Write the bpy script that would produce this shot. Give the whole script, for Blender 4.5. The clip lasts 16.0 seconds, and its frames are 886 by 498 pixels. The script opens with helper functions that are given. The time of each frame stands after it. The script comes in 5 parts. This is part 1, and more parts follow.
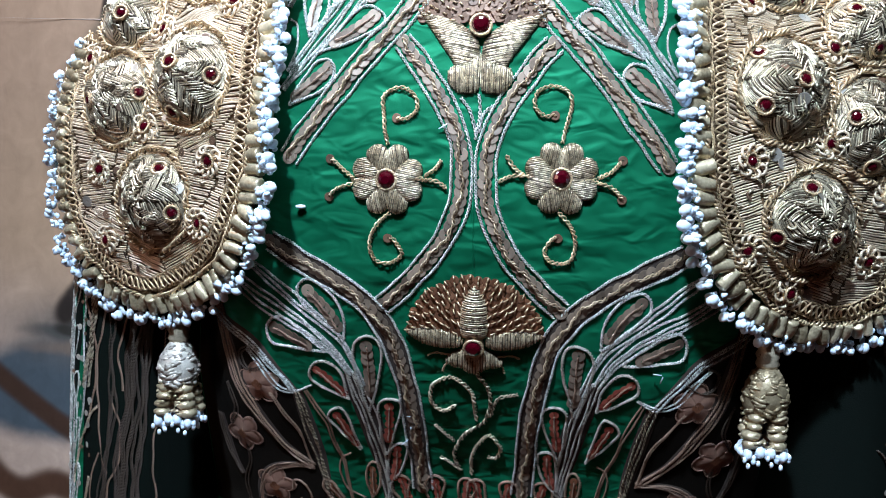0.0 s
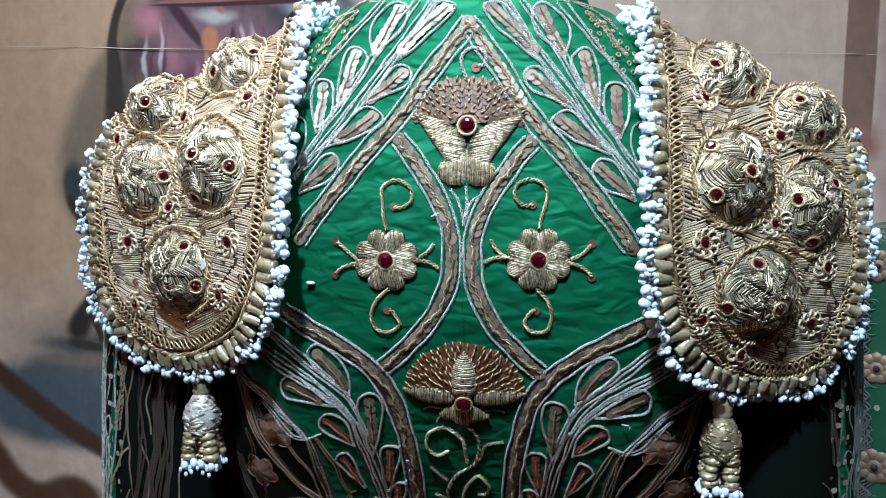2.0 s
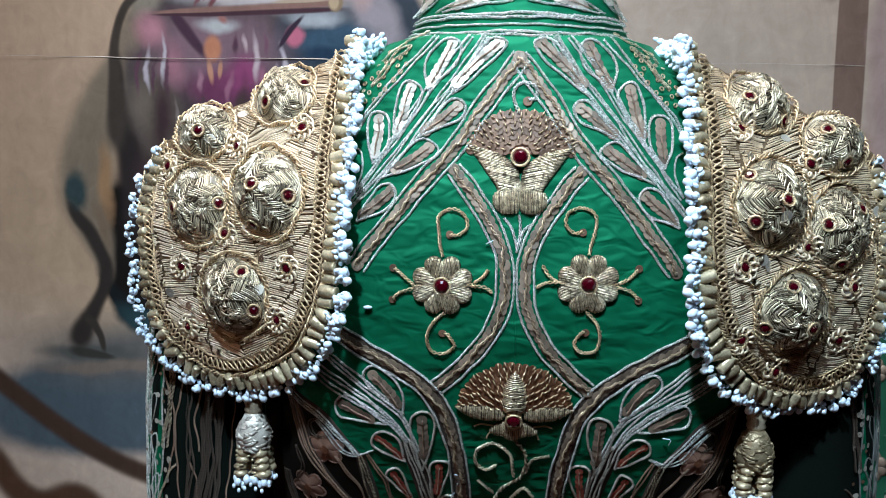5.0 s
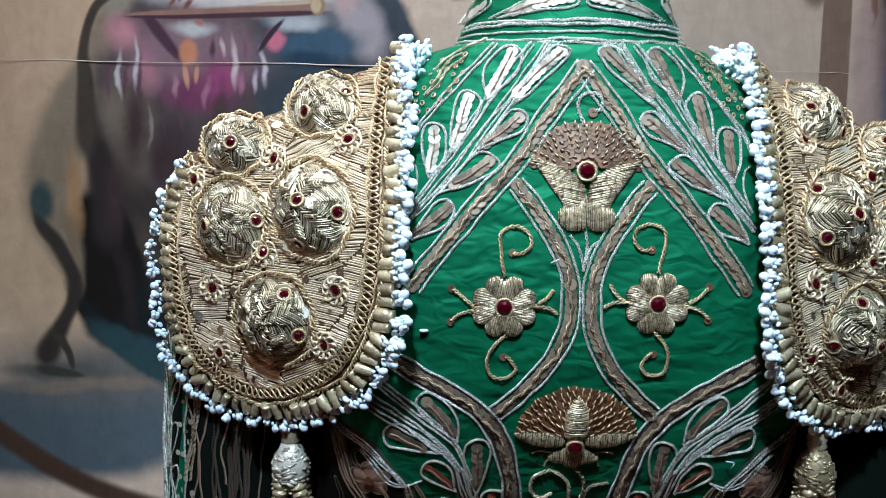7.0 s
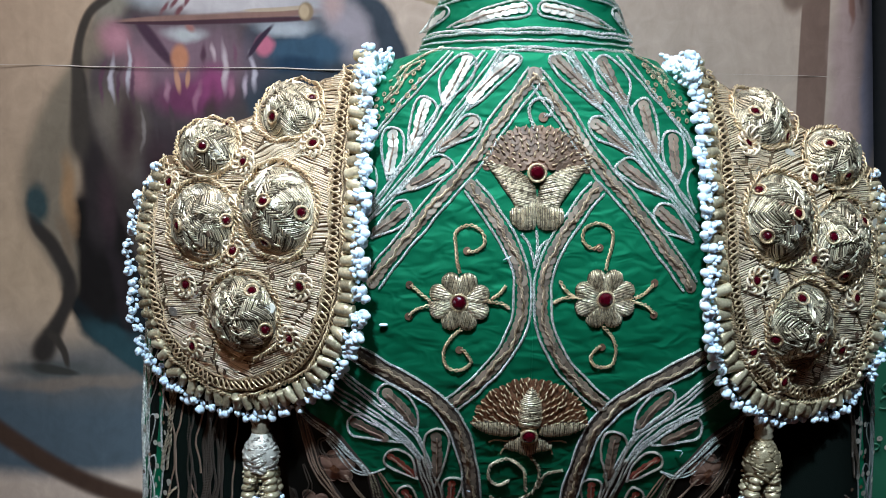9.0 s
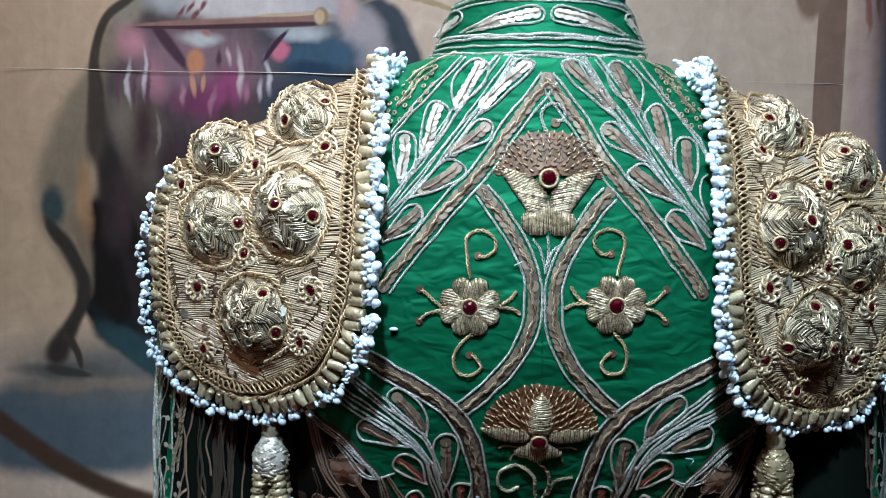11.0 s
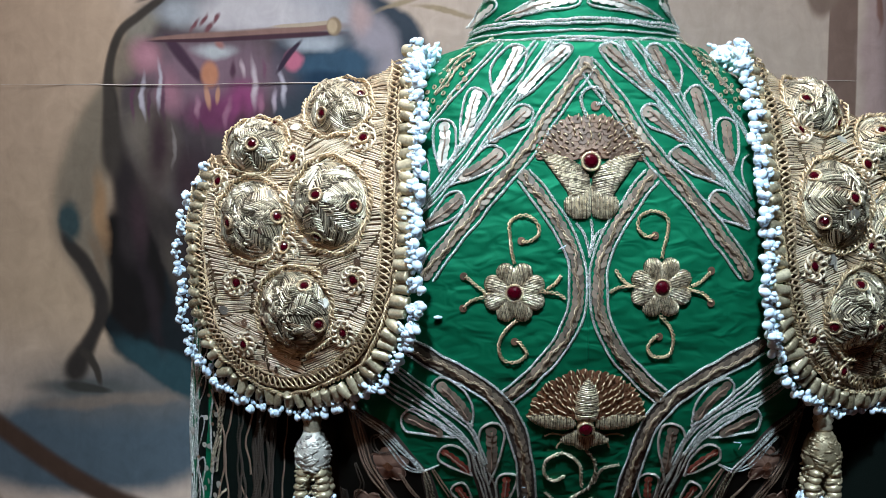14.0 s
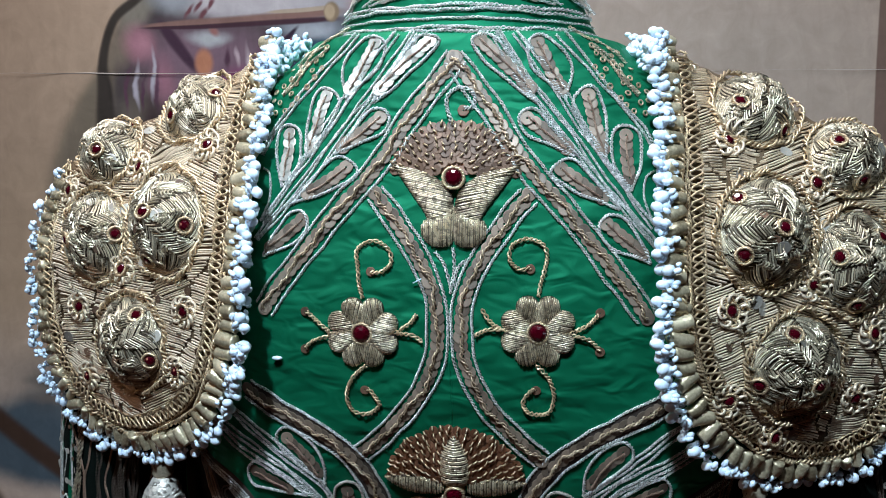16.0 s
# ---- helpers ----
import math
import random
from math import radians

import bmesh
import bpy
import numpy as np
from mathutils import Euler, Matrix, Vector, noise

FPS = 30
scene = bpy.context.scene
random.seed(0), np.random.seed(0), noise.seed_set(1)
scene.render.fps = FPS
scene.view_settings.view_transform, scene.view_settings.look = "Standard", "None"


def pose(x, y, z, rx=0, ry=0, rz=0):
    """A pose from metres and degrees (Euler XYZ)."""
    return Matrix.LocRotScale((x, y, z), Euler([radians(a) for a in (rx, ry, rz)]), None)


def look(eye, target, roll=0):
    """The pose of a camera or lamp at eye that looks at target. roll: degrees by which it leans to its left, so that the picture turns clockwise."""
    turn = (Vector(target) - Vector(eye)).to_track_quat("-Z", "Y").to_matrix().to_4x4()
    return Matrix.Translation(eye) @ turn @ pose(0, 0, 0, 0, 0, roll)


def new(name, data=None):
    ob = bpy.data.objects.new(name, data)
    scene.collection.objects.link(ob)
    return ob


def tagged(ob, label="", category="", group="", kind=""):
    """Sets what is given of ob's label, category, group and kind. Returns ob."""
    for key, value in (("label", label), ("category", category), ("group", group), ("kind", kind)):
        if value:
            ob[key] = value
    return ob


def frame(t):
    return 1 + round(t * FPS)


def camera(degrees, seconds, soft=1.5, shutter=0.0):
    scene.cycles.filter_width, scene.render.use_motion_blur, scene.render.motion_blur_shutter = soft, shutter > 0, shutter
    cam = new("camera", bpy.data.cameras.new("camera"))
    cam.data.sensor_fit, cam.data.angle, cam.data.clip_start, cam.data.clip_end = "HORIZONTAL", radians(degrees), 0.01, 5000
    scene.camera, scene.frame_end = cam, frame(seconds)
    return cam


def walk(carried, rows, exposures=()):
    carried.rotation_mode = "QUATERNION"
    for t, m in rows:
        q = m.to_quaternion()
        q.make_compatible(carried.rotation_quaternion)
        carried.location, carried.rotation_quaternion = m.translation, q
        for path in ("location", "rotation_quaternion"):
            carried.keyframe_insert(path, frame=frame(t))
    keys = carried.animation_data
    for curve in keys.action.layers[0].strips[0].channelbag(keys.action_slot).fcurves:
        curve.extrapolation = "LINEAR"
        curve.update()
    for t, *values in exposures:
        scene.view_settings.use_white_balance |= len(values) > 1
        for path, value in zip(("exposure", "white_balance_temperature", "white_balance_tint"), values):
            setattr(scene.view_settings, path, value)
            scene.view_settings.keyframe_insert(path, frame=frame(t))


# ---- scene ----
cam = camera(51.7, 16.0, soft=0.6)
# seconds, place in metres, yaw, pitch and roll in degrees
ROWS = [
    (0.0, 0.0380, -0.5504, 1.2159, 5.74, -6.05, 1.52),
    (0.5, 0.0373, -0.5740, 1.2369, 5.60, -6.88, 1.13),
    (1.0, 0.0437, -0.5902, 1.2626, 5.53, -7.19, 1.14),
    (1.5, 0.0523, -0.6094, 1.2835, 5.50, -7.25, 1.04),
    (2.0, 0.0462, -0.6202, 1.2879, 5.47, -7.36, 0.95),
    (2.5, 0.0553, -0.6233, 1.2921, 5.47, -7.39, 0.85),
    (3.0, 0.0563, -0.6340, 1.2985, 5.41, -7.45, 0.75),
    (3.5, 0.0407, -0.6474, 1.3047, 5.41, -7.45, 0.75),
    (4.0, 0.0298, -0.6637, 1.3130, 5.41, -7.62, 0.85),
    (4.2, 0.0254, -0.6641, 1.3138, 5.32, -7.76, 0.86),
    (6.3, -0.0845, -0.6202, 1.3134, -0.30, -7.53, 0.84),
    (6.5, -0.0891, -0.6195, 1.3158, -0.38, -7.44, 0.85),
    (7.0, -0.1011, -0.6152, 1.3185, -0.56, -7.47, 0.87),
    (7.5, -0.0990, -0.6260, 1.3152, -0.62, -7.52, 0.67),
    (8.0, -0.0861, -0.6409, 1.3216, -0.65, -7.46, 0.68),
    (10.5, -0.0620, -0.6503, 1.3181, 0.71, -7.11, 1.04),
    (11.0, -0.0650, -0.6478, 1.3195, 0.68, -6.99, 1.14),
    (11.5, -0.0587, -0.6562, 1.3180, 0.63, -6.91, 1.05),
    (12.0, -0.0609, -0.6697, 1.3193, 0.72, -5.99, 1.14),
    (12.5, -0.0624, -0.6718, 1.3177, 0.73, -5.59, 0.84),
    (13.0, -0.0646, -0.6671, 1.3136, 0.67, -5.65, 0.64),
    (13.5, -0.0783, -0.6593, 1.2990, 0.70, -5.73, 0.14),
    (14.0, -0.0953, -0.6481, 1.2955, 0.72, -5.76, -0.26),
    (14.5, -0.0894, -0.6286, 1.2973, 0.66, -5.90, -0.36),
    (15.0, -0.0362, -0.5832, 1.3140, 1.18, -6.06, -0.51),
    (15.5, 0.0211, -0.5321, 1.3205, 4.12, -6.24, -0.31),
    (16.0, 0.0583, -0.5308, 1.3137, 6.70, -6.79, 0.22),
]
walk(cam, [(t, pose(x, y, z, 90 + pitch, 0, yaw) @ pose(0, 0, 0, 0, 0, roll)) for t, x, y, z, yaw, pitch, roll in ROWS],
     [(0.0, 0.40, 6150, 16), (1.0, 0.28, 6150, 15), (2.0, 0.13, 6250, 13), (4.0, 0.02, 6300, 11), (6.5, -0.03, 6350, 10), (14.5, -0.02, 6350, 10), (16.0, -0.22, 6300, 12)])

# ---------------------------------------------------------------- light
world = bpy.data.worlds.new("gallery_dark")
world.use_nodes = True
world.node_tree.nodes["Background"].inputs["Color"].default_value = (0.8, 0.85, 1.0, 1)
world.node_tree.nodes["Background"].inputs["Strength"].default_value = 0.014
scene.world = world


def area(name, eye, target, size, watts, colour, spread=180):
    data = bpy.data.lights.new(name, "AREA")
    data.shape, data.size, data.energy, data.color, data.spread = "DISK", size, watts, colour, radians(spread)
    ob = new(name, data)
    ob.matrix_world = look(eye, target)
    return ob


area("ceiling_spot_light", (-0.22, -1.04, 2.55), (0.0, 0.05, 1.24), 0.11, 7.6, (0.69, 0.89, 1.02), 66)
area("ceiling_spot_light", (0.36, -0.95, 2.55), (0.05, 0.05, 1.20), 0.11, 1.4, (0.72, 0.90, 1.0), 80)
area("mural_spot_light", (-0.28, 0.18, 2.74), (-0.25, 0.97, 1.5), 0.8, 36, (0.94, 0.95, 0.96), 160)
# unseen fill lamp, added at the left to warm and lift the darker parts
area("warm_fill_light", (-2.0, -1.2, 2.05), (0.0, 0.0, 1.1), 0.7, 4.4, (1.0, 0.60, 0.40), 180)


# ---------------------------------------------------------------- materials
def nodes_of(name):
    m = bpy.data.materials.new(name)
    m.use_nodes = True
    return m, m.node_tree.nodes, m.node_tree.links, m.node_tree.nodes["Principled BSDF"]


def add(nodes, kind, **values):
    n = nodes.new(kind)
    for key, value in values.items():
        n.inputs[key.replace("_", " ")].default_value = value
    return n


def cloth(name, dark, light, rough, metal=0.0, scale=40.0, fine=900.0, bump=0.3, coat=0.0, sheen=0.0, vary=0.0, island=0.0):
    """Two scales of mottling and a fine relief; vary adds a tone of its own to each object."""
    m, nodes, links, b = nodes_of(name)
    co = nodes.new("ShaderNodeTexCoord")
    big = add(nodes, "ShaderNodeTexNoise", Scale=scale, Detail=4.0, Roughness=0.6)
    small = add(nodes, "ShaderNodeTexNoise", Scale=fine, Detail=2.0, Roughness=0.6)
    for n in (big, small):
        links.new(co.outputs["Object"], n.inputs["Vector"])
    mix = nodes.new("ShaderNodeMix")
    mix.data_type = "RGBA"
    mix.inputs["A"].default_value, mix.inputs["B"].default_value = (*dark, 1), (*light, 1)
    blend = nodes.new("ShaderNodeMath")
    blend.operation = "MULTIPLY_ADD"
    links.new(small.outputs["Fac"], blend.inputs[0])
    blend.inputs[1].default_value = 0.5
    sub = nodes.new("ShaderNodeMath")
    sub.operation = "MULTIPLY_ADD"
    links.new(big.outputs["Fac"], sub.inputs[0])
    sub.inputs[1].default_value, sub.inputs[2].default_value = 1.0, -0.25
    links.new(sub.outputs[0], blend.inputs[2])
    last = blend
    if vary or island:
        info = nodes.new("ShaderNodeObjectInfo") if vary else nodes.new("ShaderNodeNewGeometry")
        more = nodes.new("ShaderNodeMath")
        more.operation = "MULTIPLY_ADD"
        links.new(info.outputs["Random" if vary else "Random Per Island"], more.inputs[0])
        more.inputs[1].default_value = vary or island
        less = nodes.new("ShaderNodeMath")
        less.operation = "SUBTRACT"
        links.new(blend.outputs[0], less.inputs[0])
        less.inputs[1].default_value = (vary or island) / 2
        links.new(less.outputs[0], more.inputs[2])
        last = more
    links.new(last.outputs[0], mix.inputs["Factor"])
    links.new(mix.outputs["Result"], b.inputs["Base Color"])
    r = add(nodes, "ShaderNodeMapRange", From_Min=0.3, From_Max=0.7, To_Min=max(rough - 0.08, 0.02), To_Max=rough + 0.1)
    links.new(big.outputs["Fac"], r.inputs["Value"])
    links.new(r.outputs[0], b.inputs["Roughness"])
    b.inputs["Metallic"].default_value = metal
    b.inputs["Coat Weight"].default_value = coat
    b.inputs["Sheen Weight"].default_value = sheen
    if bump:
        bp = add(nodes, "ShaderNodeBump", Strength=bump, Distance=0.0006)
        links.new(small.outputs["Fac"], bp.inputs["Height"])
        links.new(bp.outputs[0], b.inputs["Normal"])
    return m


def satin_material():
    """Green silk satin, pulled into small creases round the stitching."""
    m, nodes, links, b = nodes_of("green_satin")
    co = nodes.new("ShaderNodeTexCoord")
    stretch = nodes.new("ShaderNodeMapping")
    stretch.inputs["Scale"].default_value = (22, 22, 54)
    links.new(co.outputs["Object"], stretch.inputs["Vector"])
    crease = add(nodes, "ShaderNodeTexNoise", Scale=1.0, Detail=1.4, Roughness=0.45, Distortion=0.45)
    links.new(stretch.outputs[0], crease.inputs["Vector"])
    weave = add(nodes, "ShaderNodeTexNoise", Scale=1500.0, Detail=1.0)
    tone = add(nodes, "ShaderNodeTexNoise", Scale=14.0, Detail=4.0)
    for n in (weave, tone):
        links.new(co.outputs["Object"], n.inputs["Vector"])
    mix = nodes.new("ShaderNodeMix")
    mix.data_type = "RGBA"
    mix.inputs["A"].default_value, mix.inputs["B"].default_value = (0.0013, 0.086, 0.037, 1), (0.0043, 0.160, 0.074, 1)
    links.new(tone.outputs["Fac"], mix.inputs["Factor"])
    links.new(mix.outputs["Result"], b.inputs["Base Color"])
    b.inputs["Roughness"].default_value = 0.60
    b.inputs["Metallic"].default_value = 0.42
    b.inputs["Specular IOR Level"].default_value = 0.32
    b.inputs["Specular Tint"].default_value = (0.45, 1.0, 0.75, 1)
    pull = nodes.new("ShaderNodeMapping")
    pull.inputs["Scale"].default_value = (46, 46, 84)
    pull.inputs["Rotation"].default_value = (0, 0.5, 0)
    links.new(co.outputs["Object"], pull.inputs["Vector"])
    pucker = add(nodes, "ShaderNodeTexNoise", Scale=1.0, Detail=1.0, Roughness=0.4, Distortion=0.9)
    links.new(pull.outputs[0], pucker.inputs["Vector"])
    b0 = add(nodes, "ShaderNodeBump", Strength=0.8, Distance=0.0034)
    links.new(pucker.outputs["Fac"], b0.inputs["Height"])
    b1 = add(nodes, "ShaderNodeBump", Strength=1.0, Distance=0.0030)
    links.new(b0.outputs[0], b1.inputs["Normal"])
    b2 = add(nodes, "ShaderNodeBump", Strength=0.12, Distance=0.0004)
    links.new(crease.outputs["Fac"], b1.inputs["Height"])
    links.new(weave.outputs["Fac"], b2.inputs["Height"])
    links.new(b1.outputs[0], b2.inputs["Normal"])
    links.new(b2.outputs[0], b.inputs["Normal"])
    return m


GREEN = satin_material()
# near-black green: shade from the shoulder pieces is put into the sleeve colour
SHADED_SLEEVE = cloth("shaded_green_sleeve", (0.0007, 0.0018, 0.0012), (0.0014, 0.0045, 0.003), 0.85, 0.0, 25, 900, 0.4)
SHADED_SLEEVE.node_tree.nodes["Principled BSDF"].inputs["Specular IOR Level"].default_value = 0.12
CAPE_GREEN = cloth("cape_green", (0.002, 0.045, 0.022), (0.006, 0.095, 0.048), 0.55, 0.0, 18, 500, 0.4)
BROWN_CORD = cloth("tarnished_brown_cord", (0.14, 0.085, 0.06), (0.52, 0.34, 0.245), 0.4, 0.4, 60, 800, 0.4)
# brown cord darkened to carry the shade on the sleeves and lower sides
SHADED_BROWN_CORD = cloth("shaded_brown_braid", (0.020, 0.013, 0.009), (0.080, 0.053, 0.038), 0.5, 0.25, 60, 800, 0.4)
BROWN_SATIN = cloth("brown_petal_cloth", (0.15, 0.078, 0.056), (0.40, 0.225, 0.165), 0.45, 0.2, 70, 900, 0.4)
GOLD = cloth("gold_thread", (0.46, 0.345, 0.235), (1.0, 0.83, 0.63), 0.40, 0.40, 260, 1200, 0.5, island=0.45)
GOLD_BASE = cloth("gold_lame_ground", (0.085, 0.053, 0.030), (0.25, 0.165, 0.095), 0.45, 0.4, 60, 800, 0.6)
TARNISHED = cloth("tarnished_gold_cord", (0.11, 0.068, 0.040), (0.78, 0.58, 0.39), 0.34, 0.5, 180, 800, 0.5)
BOSS_BASE = cloth("dark_boss_ground", (0.035, 0.023, 0.014), (0.09, 0.060, 0.036), 0.5, 0.4, 90, 800, 0.6)
LAID_PURL = cloth("laid_gold_purl", (0.20, 0.145, 0.088), (0.80, 0.66, 0.47), 0.28, 0.66, 320, 1200, 0.5, island=0.6)
GOLD_ROPE = cloth("gold_rope", (0.26, 0.175, 0.095), (0.94, 0.71, 0.46), 0.34, 0.6, 90, 800, 0.5)
OLD_SILVER = cloth("tarnished_silver_thread", (0.095, 0.070, 0.045), (0.86, 0.735, 0.54), 0.30, 0.62, 90, 900, 0.5, island=0.8)
SILVER = cloth("silver_thread", (0.22, 0.213, 0.193), (0.95, 0.965, 0.92), 0.25, 0.36, 420, 1500, 0.5)
# darker, browner silver for stems and leaves below the waist bands
LOWER_SILVER = cloth("lower_silver_thread", (0.17, 0.145, 0.12), (0.86, 0.79, 0.70), 0.30, 0.40, 200, 1200, 0.5)
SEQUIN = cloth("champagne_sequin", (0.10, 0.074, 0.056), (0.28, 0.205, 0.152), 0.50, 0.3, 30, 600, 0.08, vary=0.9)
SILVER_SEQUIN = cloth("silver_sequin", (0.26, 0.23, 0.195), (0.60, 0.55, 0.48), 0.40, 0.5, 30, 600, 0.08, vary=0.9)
COPPER_SEQUIN = cloth("copper_sequin", (0.070, 0.036, 0.021), (0.19, 0.104, 0.064), 0.55, 0.25, 30, 600, 0.08, vary=0.9)
RUST_SEQUIN = cloth("rust_sequin", (0.15, 0.060, 0.032), (0.36, 0.165, 0.092), 0.36, 0.55, 30, 600, 0.08, vary=0.9)
RED_SEQUIN = cloth("red_sequin", (0.28, 0.06, 0.045), (0.50, 0.16, 0.11), 0.26, 0.6, 30, 600, 0.08, vary=0.8)
GOLD_BEAD = cloth("gilt_bead", (0.19, 0.142, 0.082), (0.74, 0.62, 0.42), 0.34, 0.5, 120, 500, 0.35, vary=0.8)
WHITE_BEAD = cloth("white_bead", (0.58, 0.69, 0.82), (0.76, 0.86, 0.97), 0.28, 0.0, 80, 500, 0.05, coat=0.3, vary=0.3)
RUBY = cloth("ruby_glass", (0.022, 0.0004, 0.002), (0.065, 0.0009, 0.006), 0.05, 0.0, 200, 600, 0.0, coat=1.0)
DARK_BACKING = cloth("dark_brown_backing", (0.016, 0.010, 0.007), (0.05, 0.030, 0.022), 0.85, 0.0, 120, 1200, 0.6)
# near-black brown that stands for the shade on the lower sides
SHADE_CLOTH = cloth("side_shade_cloth", (0.003, 0.0022, 0.0015), (0.010, 0.0070, 0.0045), 0.85, 0.0, 60, 900, 0.5)
SHADE_CLOTH.node_tree.nodes["Principled BSDF"].inputs["Specular IOR Level"].default_value = 0.1
KNOT = cloth("crinkled_silver", (0.16, 0.135, 0.115), (0.80, 0.74, 0.66), 0.34, 0.4, 160, 900, 0.6, island=0.7)
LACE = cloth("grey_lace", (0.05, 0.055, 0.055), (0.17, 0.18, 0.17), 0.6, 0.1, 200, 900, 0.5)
NAVY = cloth("navy_jersey", (0.003, 0.013, 0.040), (0.006, 0.024, 0.064), 0.85, 0.0, 30, 900, 0.5)
NAVY.node_tree.nodes["Principled BSDF"].inputs["Specular IOR Level"].default_value = 0.12
BLACK = cloth("black_cloth", (0.004, 0.004, 0.005), (0.010, 0.010, 0.012), 0.8, 0.0, 20, 600, 0.4)
DARK_FLOOR = cloth("dark_floor", (0.085, 0.020, 0.008), (0.15, 0.036, 0.015), 0.45, 0.0, 6, 120, 0.2)
GREY_PAINT = cloth("grey_paint", (0.035, 0.032, 0.030), (0.055, 0.050, 0.047), 0.8, 0.0, 4, 150, 0.2)
CEILING_PAINT = cloth("ceiling_paint", (0.03, 0.03, 0.03), (0.05, 0.05, 0.05), 0.8, 0.0, 4, 150, 0.2)
SEAM = cloth("mural_seam_edge", (0.36, 0.31, 0.28), (0.48, 0.43, 0.39), 0.6, 0.0, 9, 120, 0.2)
STEEL = cloth("dark_steel", (0.05, 0.05, 0.05), (0.10, 0.10, 0.10), 0.4, 0.8, 20, 300, 0.1)


# the printed mural: soft patches of pigment one over another, in metres on the wall
MURAL, mural_nodes, mural_links, mural_bsdf = nodes_of("mural_print")
mural_co = mural_nodes.new("ShaderNodeTexCoord")
mural_wobble = add(mural_nodes, "ShaderNodeTexNoise", Scale=13.0, Detail=3.0, Roughness=0.55)
mural_links.new(mural_co.outputs["Object"], mural_wobble.inputs["Vector"])
mural_shift = mural_nodes.new("ShaderNodeVectorMath")
mural_shift.operation = "MULTIPLY_ADD"
mural_links.new(mural_wobble.outputs["Color"], mural_shift.inputs[0])
mural_shift.inputs[1].default_value = (0.030, 0, 0.030)
mural_links.new(mural_co.outputs["Object"], mural_shift.inputs[2])
mural_state = {"colour": None}


def mural_ground():
    n = add(mural_nodes, "ShaderNodeTexNoise", Scale=3.0, Detail=6.0, Roughness=0.6)
    mural_links.new(mural_co.outputs["Object"], n.inputs["Vector"])
    mix = mural_nodes.new("ShaderNodeMix")
    mix.data_type = "RGBA"
    mix.inputs["A"].default_value, mix.inputs["B"].default_value = (0.36, 0.285, 0.235, 1), (0.49, 0.40, 0.34, 1)
    mural_links.new(n.outputs["Fac"], mix.inputs["Factor"])
    mural_state["colour"] = mix.outputs["Result"]


def blot(x, z, rx, rz, turn, soft, ring, colour, steady=False):
    """A patch of paint: an oval with a soft edge, or (ring > 0) a hoop that wide."""
    place = mural_nodes.new("ShaderNodeMapping")
    place.vector_type = "TEXTURE"
    place.inputs["Location"].default_value = (x + (0 if steady else 0.015), 0, z + (0 if steady else 0.015))
    place.inputs["Rotation"].default_value = (0, radians(turn), 0)
    place.inputs["Scale"].default_value = (rx, 1000, rz)
    # each patch waits for the one under it
    after = mural_nodes.new("ShaderNodeVectorMath")
    after.operation = "MULTIPLY_ADD"
    mural_links.new(mural_state["colour"], after.inputs[0])
    after.inputs[1].default_value = (1e-7, 1e-7, 1e-7)
    mural_links.new(mural_co.outputs["Object"] if steady else mural_shift.outputs[0], after.inputs[2])
    mural_links.new(after.outputs[0], place.inputs["Vector"])
    far = mural_nodes.new("ShaderNodeVectorMath")
    far.operation = "LENGTH"
    mural_links.new(place.outputs[0], far.inputs[0])
    value = far.outputs["Value"]
    top = 1.0
    if ring:
        off = mural_nodes.new("ShaderNodeMath")
        off.operation = "SUBTRACT"
        mural_links.new(value, off.inputs[0])
        off.inputs[1].default_value = 1.0
        size = mural_nodes.new("ShaderNodeMath")
        size.operation = "ABSOLUTE"
        mural_links.new(off.outputs[0], size.inputs[0])
        value, top, soft = size.outputs[0], ring, ring * 0.5
    edge = add(mural_nodes, "ShaderNodeMapRange", From_Min=top - soft, From_Max=top + soft * 0.3, To_Min=1.0, To_Max=0.0)
    edge.interpolation_type = "SMOOTHSTEP"
    mural_links.new(value, edge.inputs["Value"])
    mix = mural_nodes.new("ShaderNodeMix")
    mix.data_type = "RGBA"
    mix.inputs["B"].default_value = (*colour, 1)
    mural_links.new(edge.outputs[0], mix.inputs["Factor"])
    mural_links.new(mural_state["colour"], mix.inputs["A"])
    mural_state["colour"] = mix.outputs["Result"]


def stroke(points, colour, soft=0.75):
    """One drawn line: close ovals along a smooth path; points are x, z and half width."""
    p = [Vector(q) for q in points]
    for i in range(1, len(p) - 2):
        for k in range(3):
            t = k / 3
            a, b, c, d = p[i - 1], p[i], p[i + 1], p[i + 2]
            q = 0.5 * (2 * b + (c - a) * t + (2 * a - 5 * b + 4 * c - d) * t * t + (3 * b - a - 3 * c + d) * t ** 3)
            go = 0.5 * ((c - a) + 2 * (2 * a - 5 * b + 4 * c - d) * t + 3 * (3 * b - a - 3 * c + d) * t * t)
            blot(q.x, q.y, (c - b).xy.length * 0.62 + q.z * 0.3, q.z, math.degrees(math.atan2(-go.y, go.x)), soft, 0.0, colour, True)


mural_ground()
# x, z, half width, half height, turn, softness, hoop width, pigment
blot(-1.005, 1.359, 0.449, 0.408, 0, 0.20, 0.000, (.36, .27, .2))
blot(-0.679, 1.068, 0.428, 0.265, 0, 0.90, 0.000, (.36, .27, .19))
blot(0.188, 1.356, 0.428, 0.428, 0, 0.90, 0.000, (.33, .28, .24))
blot(-0.730, 0.781, 0.306, 0.107, -4, 0.30, 0.000, (.062, .086, .108))
blot(-0.689, 0.884, 0.245, 0.077, 0, 0.80, 0.000, (.1, .1, .1))
blot(-0.709, 0.861, 0.173, 0.016, -5, 0.60, 0.000, (.15, .125, .108))
